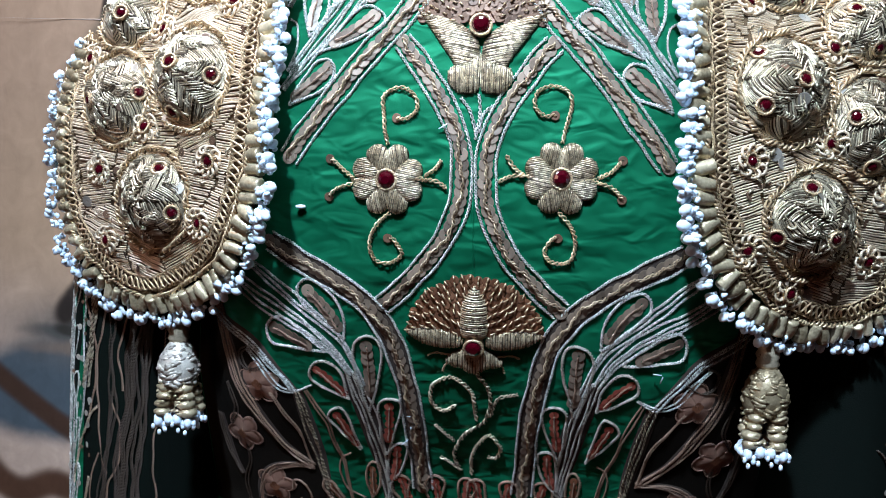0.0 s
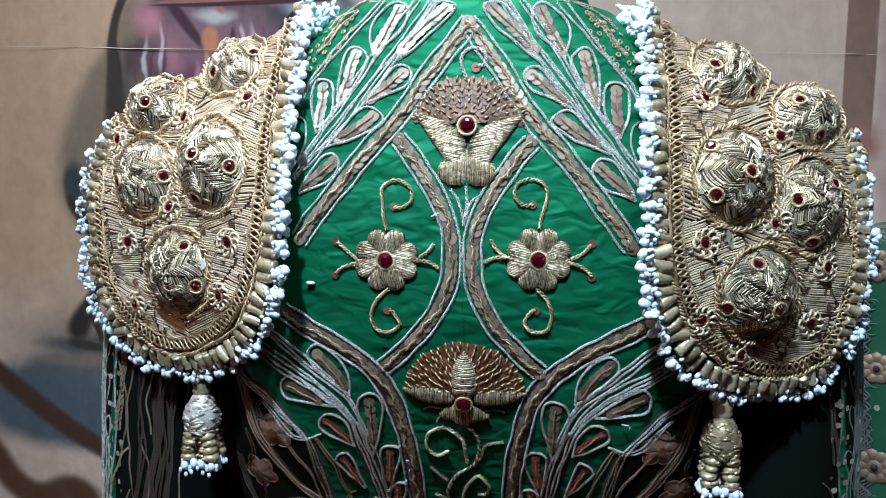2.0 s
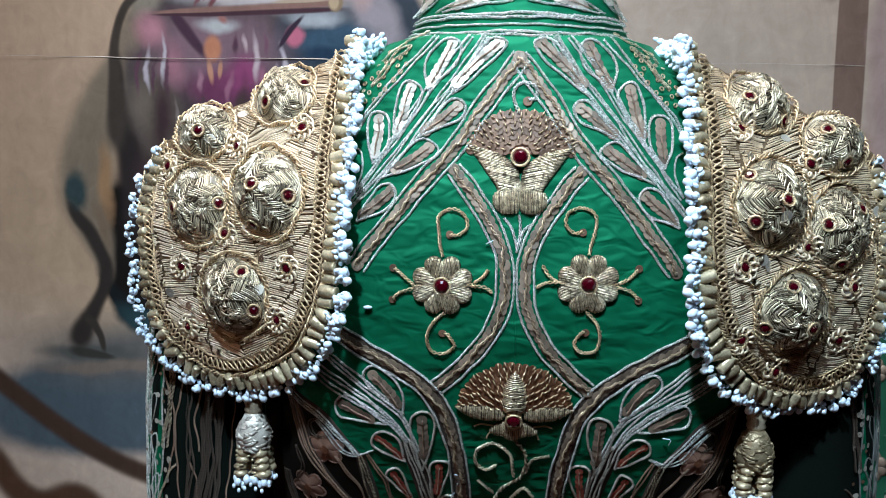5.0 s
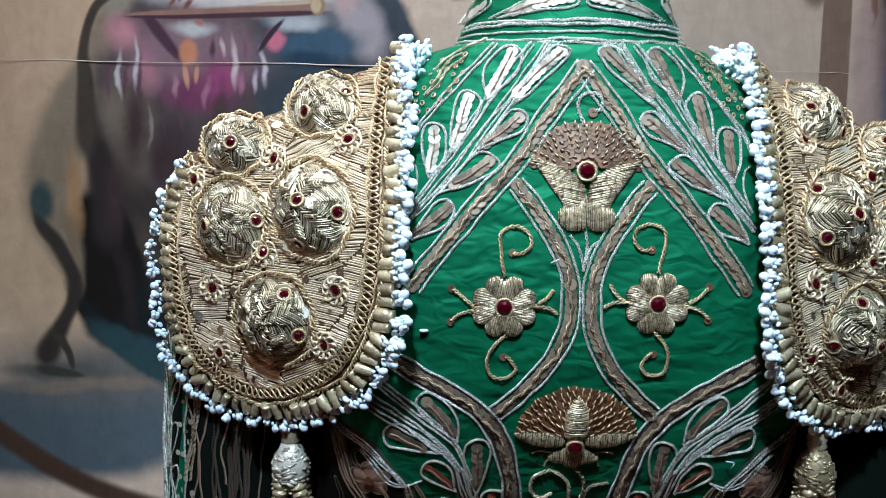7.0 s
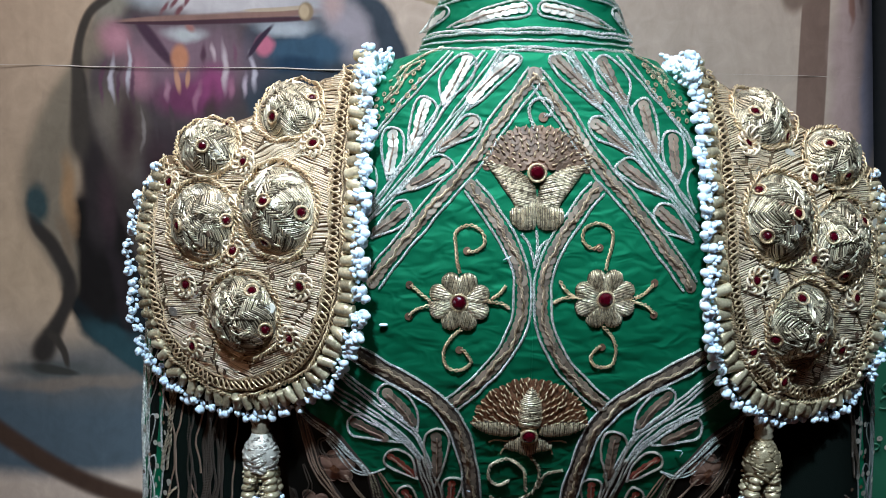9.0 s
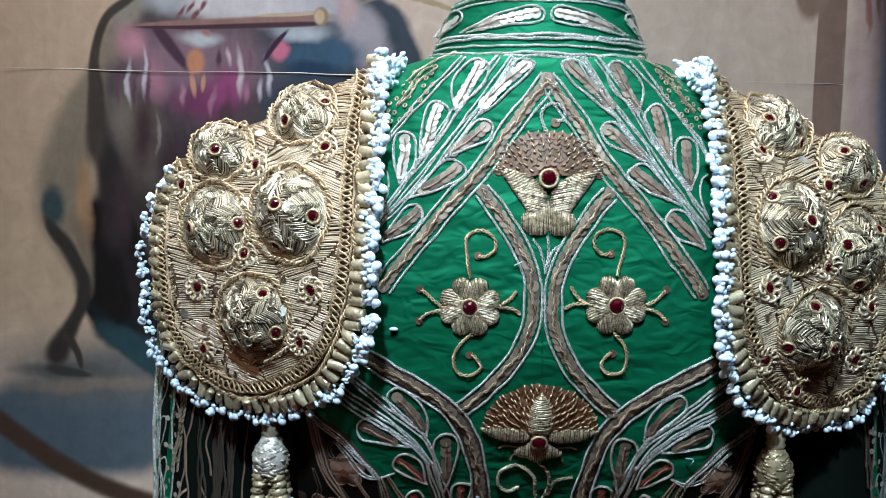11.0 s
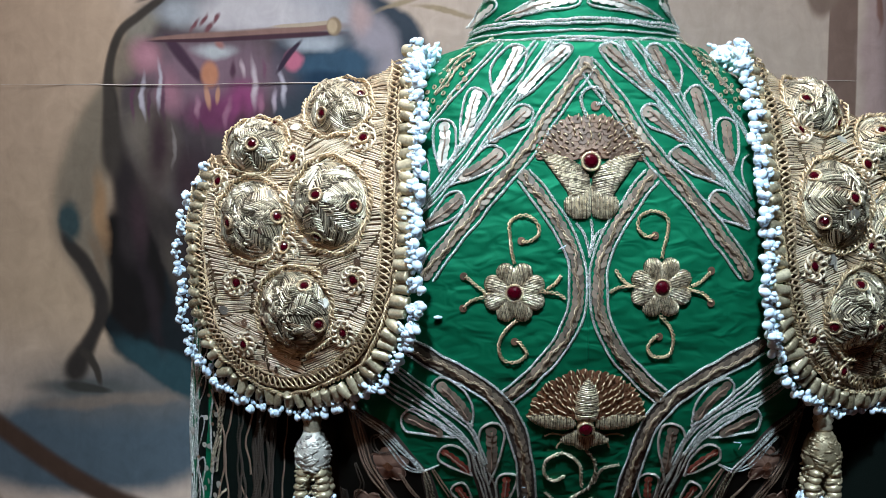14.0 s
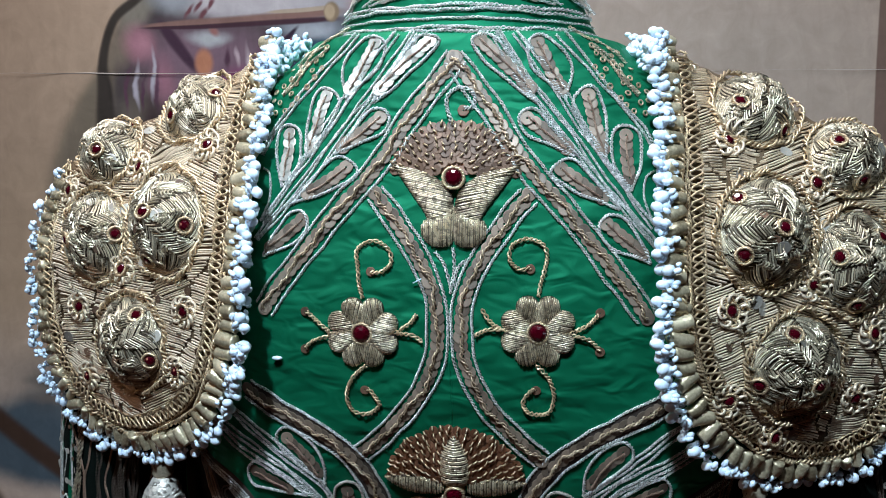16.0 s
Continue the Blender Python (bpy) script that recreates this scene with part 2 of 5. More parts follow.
blot(-0.760, 0.883, 0.112, 0.020, 0, 0.60, 0.000, (.07, .075, .075))
blot(-0.475, 1.264, 0.231, 0.352, 0, 0.30, 0.000, (.026, .021, .021))
blot(-0.592, 1.110, 0.151, 0.189, 0, 0.30, 0.000, (.024, .019, .020))
blot(-0.615, 1.334, 0.094, 0.235, 0, 0.35, 0.000, (.030, .025, .024))
blot(-0.444, 1.398, 0.257, 0.237, 0, 0.07, 0.000, (.055, .047, .05))
blot(-0.271, 1.420, 0.153, 0.168, 0, 0.08, 0.000, (.035, .045, .06))
blot(-0.597, 0.989, 0.168, 0.100, 32, 0.12, 0.000, (.009, .012, .014))
blot(-0.607, 0.914, 0.128, 0.034, 30, 0.40, 0.000, (.02, .046, .056))
blot(-0.623, 1.318, 0.053, 0.112, -6, 0.75, 0.000, (.085, .07, .06))
blot(-0.546, 1.263, 0.051, 0.092, -10, 0.80, 0.000, (.035, .025, .03))
blot(-0.638, 1.522, 0.051, 0.027, -42, 0.60, 0.000, (.18, .165, .14))
blot(-0.393, 1.556, 0.163, 0.059, 4, 0.40, 0.000, (.29, .29, .32))
blot(-0.230, 1.492, 0.046, 0.077, -30, 0.50, 0.000, (.24, .22, .25))
stroke([(-1.117, 1.020, 0.022), (-1.056, 0.940, 0.022), (-1.000, 0.879, 0.022), (-0.944, 0.827, 0.022), (-0.883, 0.777, 0.022), (-0.832, 0.739, 0.022), (-0.781, 0.706, 0.022), (-0.719, 0.674, 0.022), (-0.648, 0.647, 0.022), (-0.566, 0.623, 0.022), (-0.475, 0.601, 0.022), (-0.373, 0.583, 0.022)], (.05, .03, .022))
stroke([(-1.015, 0.747, 0.030), (-0.964, 0.676, 0.030), (-0.923, 0.615, 0.030), (-0.872, 0.585, 0.030), (-0.811, 0.602, 0.030), (-0.760, 0.577, 0.030), (-0.719, 0.526, 0.030)], (.07, .038, .025))
blot(-0.674, 1.093, 0.066, 0.118, -8, 0.15, 0.000, (.009, .008, .008))
stroke([(-0.679, 1.476, 0.004), (-0.695, 1.424, 0.014), (-0.728, 1.342, 0.043), (-0.756, 1.250, 0.055), (-0.766, 1.168, 0.047), (-0.742, 1.097, 0.031), (-0.728, 1.041, 0.016), (-0.730, 1.016, 0.012)], (.155, .13, .10))
stroke([(-0.786, 1.188, 0.010), (-0.785, 1.148, 0.012), (-0.755, 1.107, 0.016), (-0.730, 1.052, 0.015), (-0.733, 1.011, 0.014), (-0.755, 0.965, 0.017), (-0.776, 0.929, 0.024), (-0.786, 0.903, 0.024), (-0.789, 0.882, 0.020)], (.028, .024, .022))
stroke([(-0.781, 0.944, 0.008), (-0.762, 0.944, 0.010), (-0.745, 0.919, 0.008), (-0.738, 0.893, 0.006), (-0.730, 0.883, 0.005)], (.035, .03, .026))
stroke([(-0.821, 0.892, 0.008), (-0.786, 0.885, 0.011), (-0.755, 0.881, 0.009), (-0.725, 0.877, 0.005), (-0.699, 0.877, 0.003)], (.035, .035, .032))
stroke([(-0.689, 1.445, 0.008), (-0.695, 1.394, 0.012), (-0.693, 1.333, 0.018), (-0.681, 1.261, 0.024), (-0.671, 1.190, 0.027), (-0.668, 1.119, 0.031), (-0.674, 1.047, 0.024)], (.022, .018, .019))
stroke([(-0.648, 1.568, 0.004), (-0.617, 1.577, 0.005), (-0.566, 1.600, 0.005), (-0.526, 1.621, 0.005), (-0.475, 1.642, 0.005)], (.05, .05, .05))
blot(-0.775, 1.184, 0.024, 0.047, -6, 0.50, 0.000, (.03, .05, .055))
blot(-0.722, 1.200, 0.017, 0.087, -3, 0.70, 0.000, (.24, .15, .085))
blot(-0.730, 1.118, 0.012, 0.051, -14, 0.70, 0.000, (.14, .105, .075))
blot(-0.521, 1.442, 0.147, 0.082, 0, 0.70, 0.0, (.16, .105, .135))
blot(-0.444, 1.542, 0.143, 0.037, 0, 0.60, 0.0, (.40, .38, .40))
blot(-0.573, 1.549, 0.048, 0.031, 0, 0.80, 0.0, (.26, .28, .31))
blot(-0.671, 1.470, 0.027, 0.048, 10, 0.90, 0.0, (.17, .14, .11))
blot(-0.642, 1.341, 0.055, 0.055, 0, 0.95, 0.0, (.11, .095, .08))
blot(-0.503, 1.374, 0.082, 0.044, 0, 0.70, 0.0, (.115, .035, .08))
blot(-0.468, 1.398, 0.041, 0.037, -20, 0.80, 0.0, (.20, .05, .13))
blot(-0.637, 1.473, 0.033, 0.037, 0, 0.80, 0.0, (.33, .165, .205))
blot(-0.594, 1.412, 0.027, 0.048, -10, 0.90, 0.0, (.26, .13, .17))
blot(-0.513, 1.484, 0.041, 0.015, 0, 0.80, 0.0, (.35, .37, .39))
blot(-0.503, 1.496, 0.010, 0.008, 0, 0.80, 0.0, (.25, .12, .11))
blot(-0.303, 1.458, 0.082, 0.034, -4, 0.50, 0.0, (.035, .07, .11))
blot(-0.323, 1.431, 0.055, 0.017, 0, 0.70, 0.0, (.016, .035, .065))
blot(-0.336, 1.495, 0.055, 0.016, 0, 0.80, 0.0, (.30, .33, .37))
blot(-0.260, 1.541, 0.027, 0.041, 0, 0.80, 0.0, (.34, .25, .25))
stroke([(-0.588, 1.495, 0.0095), (-0.588, 1.495, 0.0095), (-0.568, 1.469, 0.0123), (-0.542, 1.435, 0.0082), (-0.542, 1.435, 0.0082)], (.05, .028, .045))
blot(-0.657, 1.399, 0.005, 0.044, 3, 0.80, 0.0, (.09, .045, .07))
blot(-0.630, 1.389, 0.004, 0.037, 3, 0.80, 0.0, (.08, .04, .065))
blot(-0.604, 1.395, 0.005, 0.048, -4, 0.80, 0.0, (.10, .05, .08))
blot(-0.484, 1.447, 0.006, 0.022, 3, 0.80, 0.0, (.07, .035, .055))
blot(-0.429, 1.448, 0.005, 0.020, 3, 0.80, 0.0, (.12, .06, .09))
blot(-0.493, 1.376, 0.006, 0.032, 3, 0.80, 0.0, (.24, .11, .17))
blot(-0.545, 1.388, 0.006, 0.020, -4, 0.80, 0.0, (.26, .14, .19))
blot(-0.434, 1.391, 0.006, 0.024, -4, 0.80, 0.0, (.26, .12, .18))
blot(-0.591, 1.315, 0.004, 0.039, 3, 0.80, 0.0, (.17, .15, .145))
blot(-0.568, 1.327, 0.004, 0.041, -4, 0.80, 0.0, (.05, .04, .045))
blot(-0.538, 1.334, 0.005, 0.034, -4, 0.80, 0.0, (.06, .045, .05))
blot(-0.641, 1.404, 0.005, 0.043, -4, 0.80, 0.0, (.36, .34, .39))
blot(-0.613, 1.419, 0.005, 0.048, -4, 0.80, 0.0, (.37, .36, .41))
blot(-0.468, 1.450, 0.005, 0.019, -4, 0.80, 0.0, (.38, .30, .33))
blot(-0.447, 1.425, 0.007, 0.048, -4, 0.80, 0.0, (.40, .34, .37))
blot(-0.399, 1.421, 0.007, 0.034, -4, 0.80, 0.0, (.38, .36, .42))
blot(-0.414, 1.398, 0.005, 0.024, -4, 0.80, 0.0, (.36, .30, .36))
blot(-0.523, 1.441, 0.018, 0.026, 0, 0.45, 0.0, (.37, .165, .10), True)
blot(-0.528, 1.402, 0.006, 0.025, -8, 0.60, 0.0, (.38, .20, .14), True)
blot(-0.510, 1.405, 0.005, 0.018, 6, 0.60, 0.0, (.36, .19, .13), True)
blot(-0.374, 1.467, 0.020, 0.023, 25, 0.50, 0.0, (.38, .12, .18))
stroke([(-0.397, 1.453, 0.0041), (-0.397, 1.453, 0.0041), (-0.383, 1.473, 0.0061), (-0.365, 1.493, 0.0034), (-0.365, 1.493, 0.0034)], (.03, .02, .035))
blot(-0.546, 1.528, 0.005, 0.018, 32, 0.70, 0.0, (.13, .055, .065))
blot(-0.529, 1.537, 0.005, 0.016, 32, 0.70, 0.0, (.13, .055, .065))
blot(-0.520, 1.521, 0.006, 0.018, 32, 0.70, 0.0, (.13, .055, .065))
blot(-0.505, 1.539, 0.005, 0.014, 32, 0.70, 0.0, (.13, .055, .065))
stroke([(-0.597, 1.503, 0.0048), (-0.597, 1.503, 0.0048), (-0.540, 1.506, 0.0075), (-0.465, 1.509, 0.0089), (-0.390, 1.514, 0.0095), (-0.308, 1.521, 0.0102), (-0.308, 1.521, 0.0102)], (.19, .115, .10))
stroke([(-0.595, 1.499, 0.0027), (-0.595, 1.499, 0.0027), (-0.533, 1.500, 0.0041), (-0.458, 1.503, 0.0048), (-0.383, 1.506, 0.0055), (-0.308, 1.510, 0.0055), (-0.308, 1.510, 0.0055)], (.05, .026, .036))
stroke([(-0.390, 1.523, 0.0034), (-0.390, 1.523, 0.0034), (-0.349, 1.525, 0.0041), (-0.308, 1.529, 0.0041), (-0.308, 1.529, 0.0041)], (.33, .27, .21))
blot(-0.303, 1.522, 0.014, 0.018, 0, 0.30, 0.0, (.20, .15, .10), True)
blot(-0.306, 1.522, 0.010, 0.014, 0, 0.40, 0.0, (.36, .28, .19), True)
stroke([(-0.606, 1.569, 0.0075), (-0.606, 1.569, 0.0075), (-0.641, 1.543, 0.0089), (-0.673, 1.517, 0.0089), (-0.691, 1.480, 0.0089), (-0.700, 1.436, 0.0102), (-0.700, 1.389, 0.0136), (-0.700, 1.341, 0.0177), (-0.701, 1.280, 0.0232), (-0.701, 1.280, 0.0232)], (.040, .034, .030))
blot(-0.148, 1.575, 0.097, 0.007, -18, 0.60, 0.000, (.24, .19, .13))
blot(-0.107, 1.545, 0.061, 0.006, 12, 0.60, 0.000, (.24, .19, .13))
blot(-0.169, 1.590, 0.061, 0.016, -10, 0.60, 0.000, (.18, .15, .09))
blot(0.578, 1.420, 0.026, 0.428, -0.6, 0.10, 0.000, (.165, .112, .092), True)
blot(0.553, 1.668, 0.045, 0.143, 7, 0.12, 0.000, (.175, .125, .102), True)
blot(0.652, 1.495, 0.049, 0.428, 0, 0.40, 0.000, (.34, .25, .24))
blot(0.680, 1.414, 0.018, 0.306, 0, 0.60, 0.000, (.24, .22, .28))
blot(0.591, 1.280, 0.035, 0.041, 0, 0.90, 0.000, (.25, .13, .115))
blot(0.635, 1.556, 0.007, 0.061, 0, 0.60, 0.000, (.22, .12, .1))
blot(0.655, 1.572, 0.006, 0.046, 0, 0.60, 0.000, (.2, .13, .12))
# loose dabs on the dark flank
dabs = random.Random(17)
for k in range(14):
    tone = dabs.choice(((.028, .022, .020), (.05, .042, .036), (.018, .014, .016), (.035, .022, .026)))
    blot(dabs.uniform(-0.66, -0.42), dabs.uniform(1.02, 1.32), dabs.uniform(0.010, 0.026), dabs.uniform(0.05, 0.11), dabs.uniform(-14, 6), 0.9, 0.0, tone)
# brushwork and print grain over the whole
mural_grain = add(mural_nodes, "ShaderNodeTexNoise", Scale=28.0, Detail=5.0, Roughness=0.65, Distortion=0.8)
mural_links.new(mural_co.outputs["Object"], mural_grain.inputs["Vector"])
mural_range = add(mural_nodes, "ShaderNodeMapRange", From_Min=0.3, From_Max=0.7, To_Min=0.90, To_Max=1.09)
mural_links.new(mural_grain.outputs["Fac"], mural_range.inputs["Value"])
mural_final = mural_nodes.new("ShaderNodeVectorMath")
mural_final.operation = "SCALE"
mural_links.new(mural_state["colour"], mural_final.inputs[0])
mural_brush = mural_nodes.new("ShaderNodeMapping")
mural_brush.inputs["Scale"].default_value = (19, 1, 6)
mural_brush.inputs["Rotation"].default_value = (0, 0.25, 0)
mural_links.new(mural_co.outputs["Object"], mural_brush.inputs["Vector"])
mural_streak = add(mural_nodes, "ShaderNodeTexNoise", Scale=1.0, Detail=4.0, Roughness=0.6, Distortion=1.6)
mural_links.new(mural_brush.outputs[0], mural_streak.inputs["Vector"])
mural_streak_range = add(mural_nodes, "ShaderNodeMapRange", From_Min=0.3, From_Max=0.7, To_Min=0.93, To_Max=1.07)
mural_links.new(mural_streak.outputs["Fac"], mural_streak_range.inputs["Value"])
mural_both = mural_nodes.new("ShaderNodeMath")
mural_both.operation = "MULTIPLY"
mural_links.new(mural_range.outputs[0], mural_both.inputs[0])
mural_links.new(mural_streak_range.outputs[0], mural_both.inputs[1])
mural_links.new(mural_both.outputs[0], mural_final.inputs["Scale"])
mural_links.new(mural_final.outputs[0], mural_bsdf.inputs["Base Color"])
mural_bsdf.inputs["Roughness"].default_value = 0.62
mural_bsdf.inputs["Specular IOR Level"].default_value = 0.04


# ---------------------------------------------------------------- building tools
class Geo:
    """Gathers the faces of one mesh."""

    def __init__(self):
        self.v, self.f = [], []

    def ring_tube(self, rings, closed=True, caps=True):
        """rings: lists of points, all of one length."""
        n, base = len(rings[0]), len(self.v)
        for ring in rings:
            self.v.extend([tuple(p) for p in ring])
        last = n if closed else n - 1
        for i in range(len(rings) - 1):
            a, b = base + i * n, base + (i + 1) * n
            for j in range(last):
                k = (j + 1) % n
                self.f.append((a + j, a + k, b + k, b + j))
        if caps and closed:
            self.f.append(tuple(base + j for j in reversed(range(n))))
            self.f.append(tuple(base + (len(rings) - 1) * n + j for j in range(n)))

    def tube(self, pts, radius, sides=5, taper=None):
        pts = [Vector(p) for p in pts]
        rings = []
        side = None
        for i, p in enumerate(pts):
            d = (pts[min(i + 1, len(pts) - 1)] - pts[max(i - 1, 0)])
            if d.length < 1e-9:
                d = Vector((0, 0, 1))
            d.normalize()
            if side is None:
                side = d.orthogonal().normalized()
            side = (side - d * side.dot(d))
            side = side.normalized() if side.length > 1e-6 else d.orthogonal().normalized()
            up = d.cross(side)
            r = radius * (taper(i / max(len(pts) - 1, 1)) if taper else 1)
            rings.append([p + side * (r * math.cos(a)) + up * (r * math.sin(a)) for a in [math.tau * k / sides for k in range(sides)]])
        self.ring_tube(rings)

    def thread(self, pts, normals, radius):
        """A stitch: a low ridge of two faces a side, lying on the surface."""
        base = len(self.v)
        n = len(pts)
        for i in range(n):
            d = (pts[min(i + 1, n - 1)] - pts[max(i - 1, 0)])
            w = d.cross(normals[i])
            w = w.normalized() * radius if w.length > 1e-9 else Vector((radius, 0, 0))
            up = normals[i] * radius * 1.6
            self.v.extend([tuple(pts[i] - w), tuple(pts[i] - w * 0.45 + up * 0.85), tuple(pts[i] + w * 0.45 + up * 0.85), tuple(pts[i] + w)])
        for i in range(n - 1):
            a = base + 4 * i
            for j in range(3):
                self.f.append((a + j, a + j + 1, a + j + 5, a + j + 4))

    def ball(self, c, r, squash=(1, 1, 1), rows=6, cols=10):
        rings = []
        for i in range(rows + 1):
            a = math.pi * (0.04 + 0.92 * i / rows)
            rings.append([(c[0] + squash[0] * r * math.sin(a) * math.cos(math.tau * k / cols), c[1] + squash[1] * r * math.sin(a) * math.sin(math.tau * k / cols),
                           c[2] + squash[2] * r * math.cos(a)) for k in range(cols)])
        self.ring_tube(rings)

    def box(self, lo, hi):
        base = len(self.v)
        self.v.extend([(x, y, z) for x in (lo[0], hi[0]) for y in (lo[1], hi[1]) for z in (lo[2], hi[2])])
        for q in ((0, 1, 3, 2), (4, 6, 7, 5), (0, 4, 5, 1), (2, 3, 7, 6), (0, 2, 6, 4), (1, 5, 7, 3)):
            self.f.append(tuple(base + i for i in q))

    def mesh(self, name, material, smooth=True):
        me = bpy.data.meshes.new(name)
        me.from_pydata(self.v, [], self.f)
        me.materials.append(material)
        if smooth:
            me.polygons.foreach_set("use_smooth", [True] * len(me.polygons))
        me.update()
        return me


def part(name, geo, material, parent, label="", smooth=True):
    """One mesh object under a thing or a part; all parts are modelled in the thing's own space."""
    me = geo if isinstance(geo, bpy.types.Mesh) else geo.mesh(name, material, smooth)
    ob = new(name, me)
    ob.parent = parent
    if parent is not None:
        ob.matrix_parent_inverse = parent.matrix_world.inverted() if parent.parent is None else Matrix()
    return tagged(ob, label)


def piece(name, me, parent, m):
    ob = new(name, me)
    ob.parent = parent
    ob.matrix_basis = m
    return ob


def curve(pts, step):
    """A smooth line through the points, at even steps."""
    p = [Vector(q) for q in pts]
    p = [p[0] * 2 - p[1]] + p + [p[-1] * 2 - p[-2]]
    fine = []
    for i in range(1, len(p) - 2):
        for k in range(16):
            t = k / 16
            a, b, c, d = p[i - 1], p[i], p[i + 1], p[i + 2]
            fine.append(0.5 * (2 * b + (c - a) * t + (2 * a - 5 * b + 4 * c - d) * t * t + (3 * b - a - 3 * c + d) * t ** 3))
    fine.append(p[-2])
    out, left = [fine[0]], step
    for a, b in zip(fine, fine[1:]):
        long = (b - a).length
        at = 0.0
        while long - at >= left:
            at += left
            out.append(a.lerp(b, at / long))
            left = step
        left -= long - at
    if (fine[-1] - out[-1]).length > step * 0.3:
        out.append(fine[-1])
    return out


def offset(line, d):
    """The same flat line, d to its left."""
    out = []
    for i, p in enumerate(line):
        t = (line[min(i + 1, len(line) - 1)] - line[max(i - 1, 0)])
        t = t.normalized() if t.length > 1e-9 else Vector((1, 0))
        out.append(p + Vector((-t.y, t.x)) * d)
    return out


def basis(n, along):
    """The turn that lays local z on the normal and local x along the way."""
    x = (along - n * along.dot(n))
    x = x.normalized() if x.length > 1e-6 else n.orthogonal().normalized()
    y = n.cross(x)
    return Matrix((x, y, n)).transposed().to_4x4()


class Skin:
    """A sheet y = deep(x, z) that faces the camera; at(x, z, h) stands h off it."""

    def __init__(self, deep, lift=None):
        self.deep, self.lift = deep, lift

    def base(self, x, z):
        return Vector((x, self.deep(x, z), z))

    def base_normal(self, x, z):
        e = 0.002
        a = self.base(x + e, z) - self.base(x - e, z)
        b = self.base(x, z + e) - self.base(x, z - e)
        return a.cross(b).normalized()

    def at(self, x, z, h=0.0):
        return self.base(x, z) + self.base_normal(x, z) * (h + (self.lift(x, z) if self.lift else 0.0))

    def normal(self, x, z):
        if not self.lift:
            return self.base_normal(x, z)
        e = 0.0015
        return (self.at(x + e, z) - self.at(x - e, z)).cross(self.at(x, z + e) - self.at(x, z - e)).normalized()


def mm(pts, side=1):
    """Points given in millimetres from the middle of the back, 1.20 m up."""
    return [(side * x / 1000, 1.2 + z / 1000) for x, z in pts]


def cord(geo, skin, flat, radius, pitch=0.0056, h=None):
    """A two-ply twisted cord that lies on the skin along a flat line, worn and a little uneven."""
    line = curve(flat, 0.0008) if not isinstance(flat[0], Vector) else flat
    plies = ([], [])
    turn = (line[1] - line[0]).length / pitch
    shake = random.uniform(0, 9)
    lift = radius * 0.8 if h is None else h
    for i, p in enumerate(line):
        n = skin.normal(p.x, p.y)
        p = p + Vector((math.sin(i * 0.085 + 2 * shake), math.sin(i * 0.071 + 5 * shake))) * radius * 0.45
        wander = radius * 0.30
        c = skin.at(p.x + wander * (math.sin(i * 0.17 + shake) + 0.6 * math.sin(i * 0.071 + 3 * shake)), p.y + wander * (math.sin(i * 0.23 + 2 * shake) + 0.6 * math.sin(i * 0.083 + shake)),
                    lift * (1 + 0.3 * math.sin(i * 0.31 + shake)))
        q = line[min(i + 1, len(line) - 1)] - line[max(i - 1, 0)]
        t = Vector((q.x, 0, q.y))
        w = t.cross(n)
        w = w.normalized() if w.length > 1e-9 else Vector((1, 0, 0))
        a = math.tau * i * turn * 1.12 + 0.8 * math.sin(i * 0.37 + shake) + 0.5 * math.sin(i * 0.113 + shake)
        for k in (0, 1):
            s = a + math.pi * k
            plies[k].append(c + (w * (math.cos(s) + random.uniform(-0.24, 0.24)) + n * (math.sin(s) + random.uniform(-0.24, 0.24))) * radius * 0.76)
    for ply in plies:
        if len(ply) > 1:
            geo.tube(ply, radius * 0.47, 5)


def rope(geo, pts, radius, pitch):
    """A two-ply cord along any path in space."""
    plies, gone = ([], []), 0.0
    for i, p in enumerate(pts):
        d = pts[min(i + 1, len(pts) - 1)] - pts[max(i - 1, 0)]
        u = d.cross(Vector((0.3, 1, 0.1))).normalized()
        v = d.cross(u).normalized()
        gone += (p - pts[max(i - 1, 0)]).length
        for k in (0, 1):
            s = math.tau * gone / pitch + math.pi * k
            plies[k].append(p + (u * (math.cos(s) + random.uniform(-0.2, 0.2)) + v * (math.sin(s) + random.uniform(-0.2, 0.2))) * radius * 0.75)
    for ply in plies:
        geo.tube(ply, radius * 0.56, 4)


def inside(poly, x, y):
    hit, j = False, len(poly) - 1
    for i in range(len(poly)):
        (xa, ya), (xb, yb) = poly[i], poly[j]
        if (ya > y) != (yb > y) and x < (xb - xa) * (y - ya) / (yb - ya) + xa:
            hit = not hit
        j = i
    return hit


def satin(geo, skin, keep, box, angle, pitch, radius, pad=lambda x, z: 0.0, step=0.002, shortest=3):
    """Fills a patch with laid stitches at an angle: keep(x, z) says where the patch is, pad how high it is stuffed."""
    x0, z0, x1, z1 = box
    cx, cz, reach = (x0 + x1) / 2, (z0 + z1) / 2, math.hypot(x1 - x0, z1 - z0) / 2
    rows, cols = int(2 * reach / pitch) + 1, int(2 * reach / step) + 1
    for i in range(rows):
        s = -reach + i * pitch + random.uniform(-0.15, 0.15) * pitch
        turn = angle + random.uniform(-0.035, 0.035)
        d, w = Vector((math.cos(turn), math.sin(turn))), Vector((-math.sin(turn), math.cos(turn)))
        run = []
        for j in range(cols + 1):
            t = -reach + j * step
            x, z = cx + d.x * t + w.x * s, cz + d.y * t + w.y * s
            if j < cols and keep(x, z):
                run.append((x, z))
                continue
            if len(run) >= shortest:
                lift = random.uniform(0, 0.55) * radius
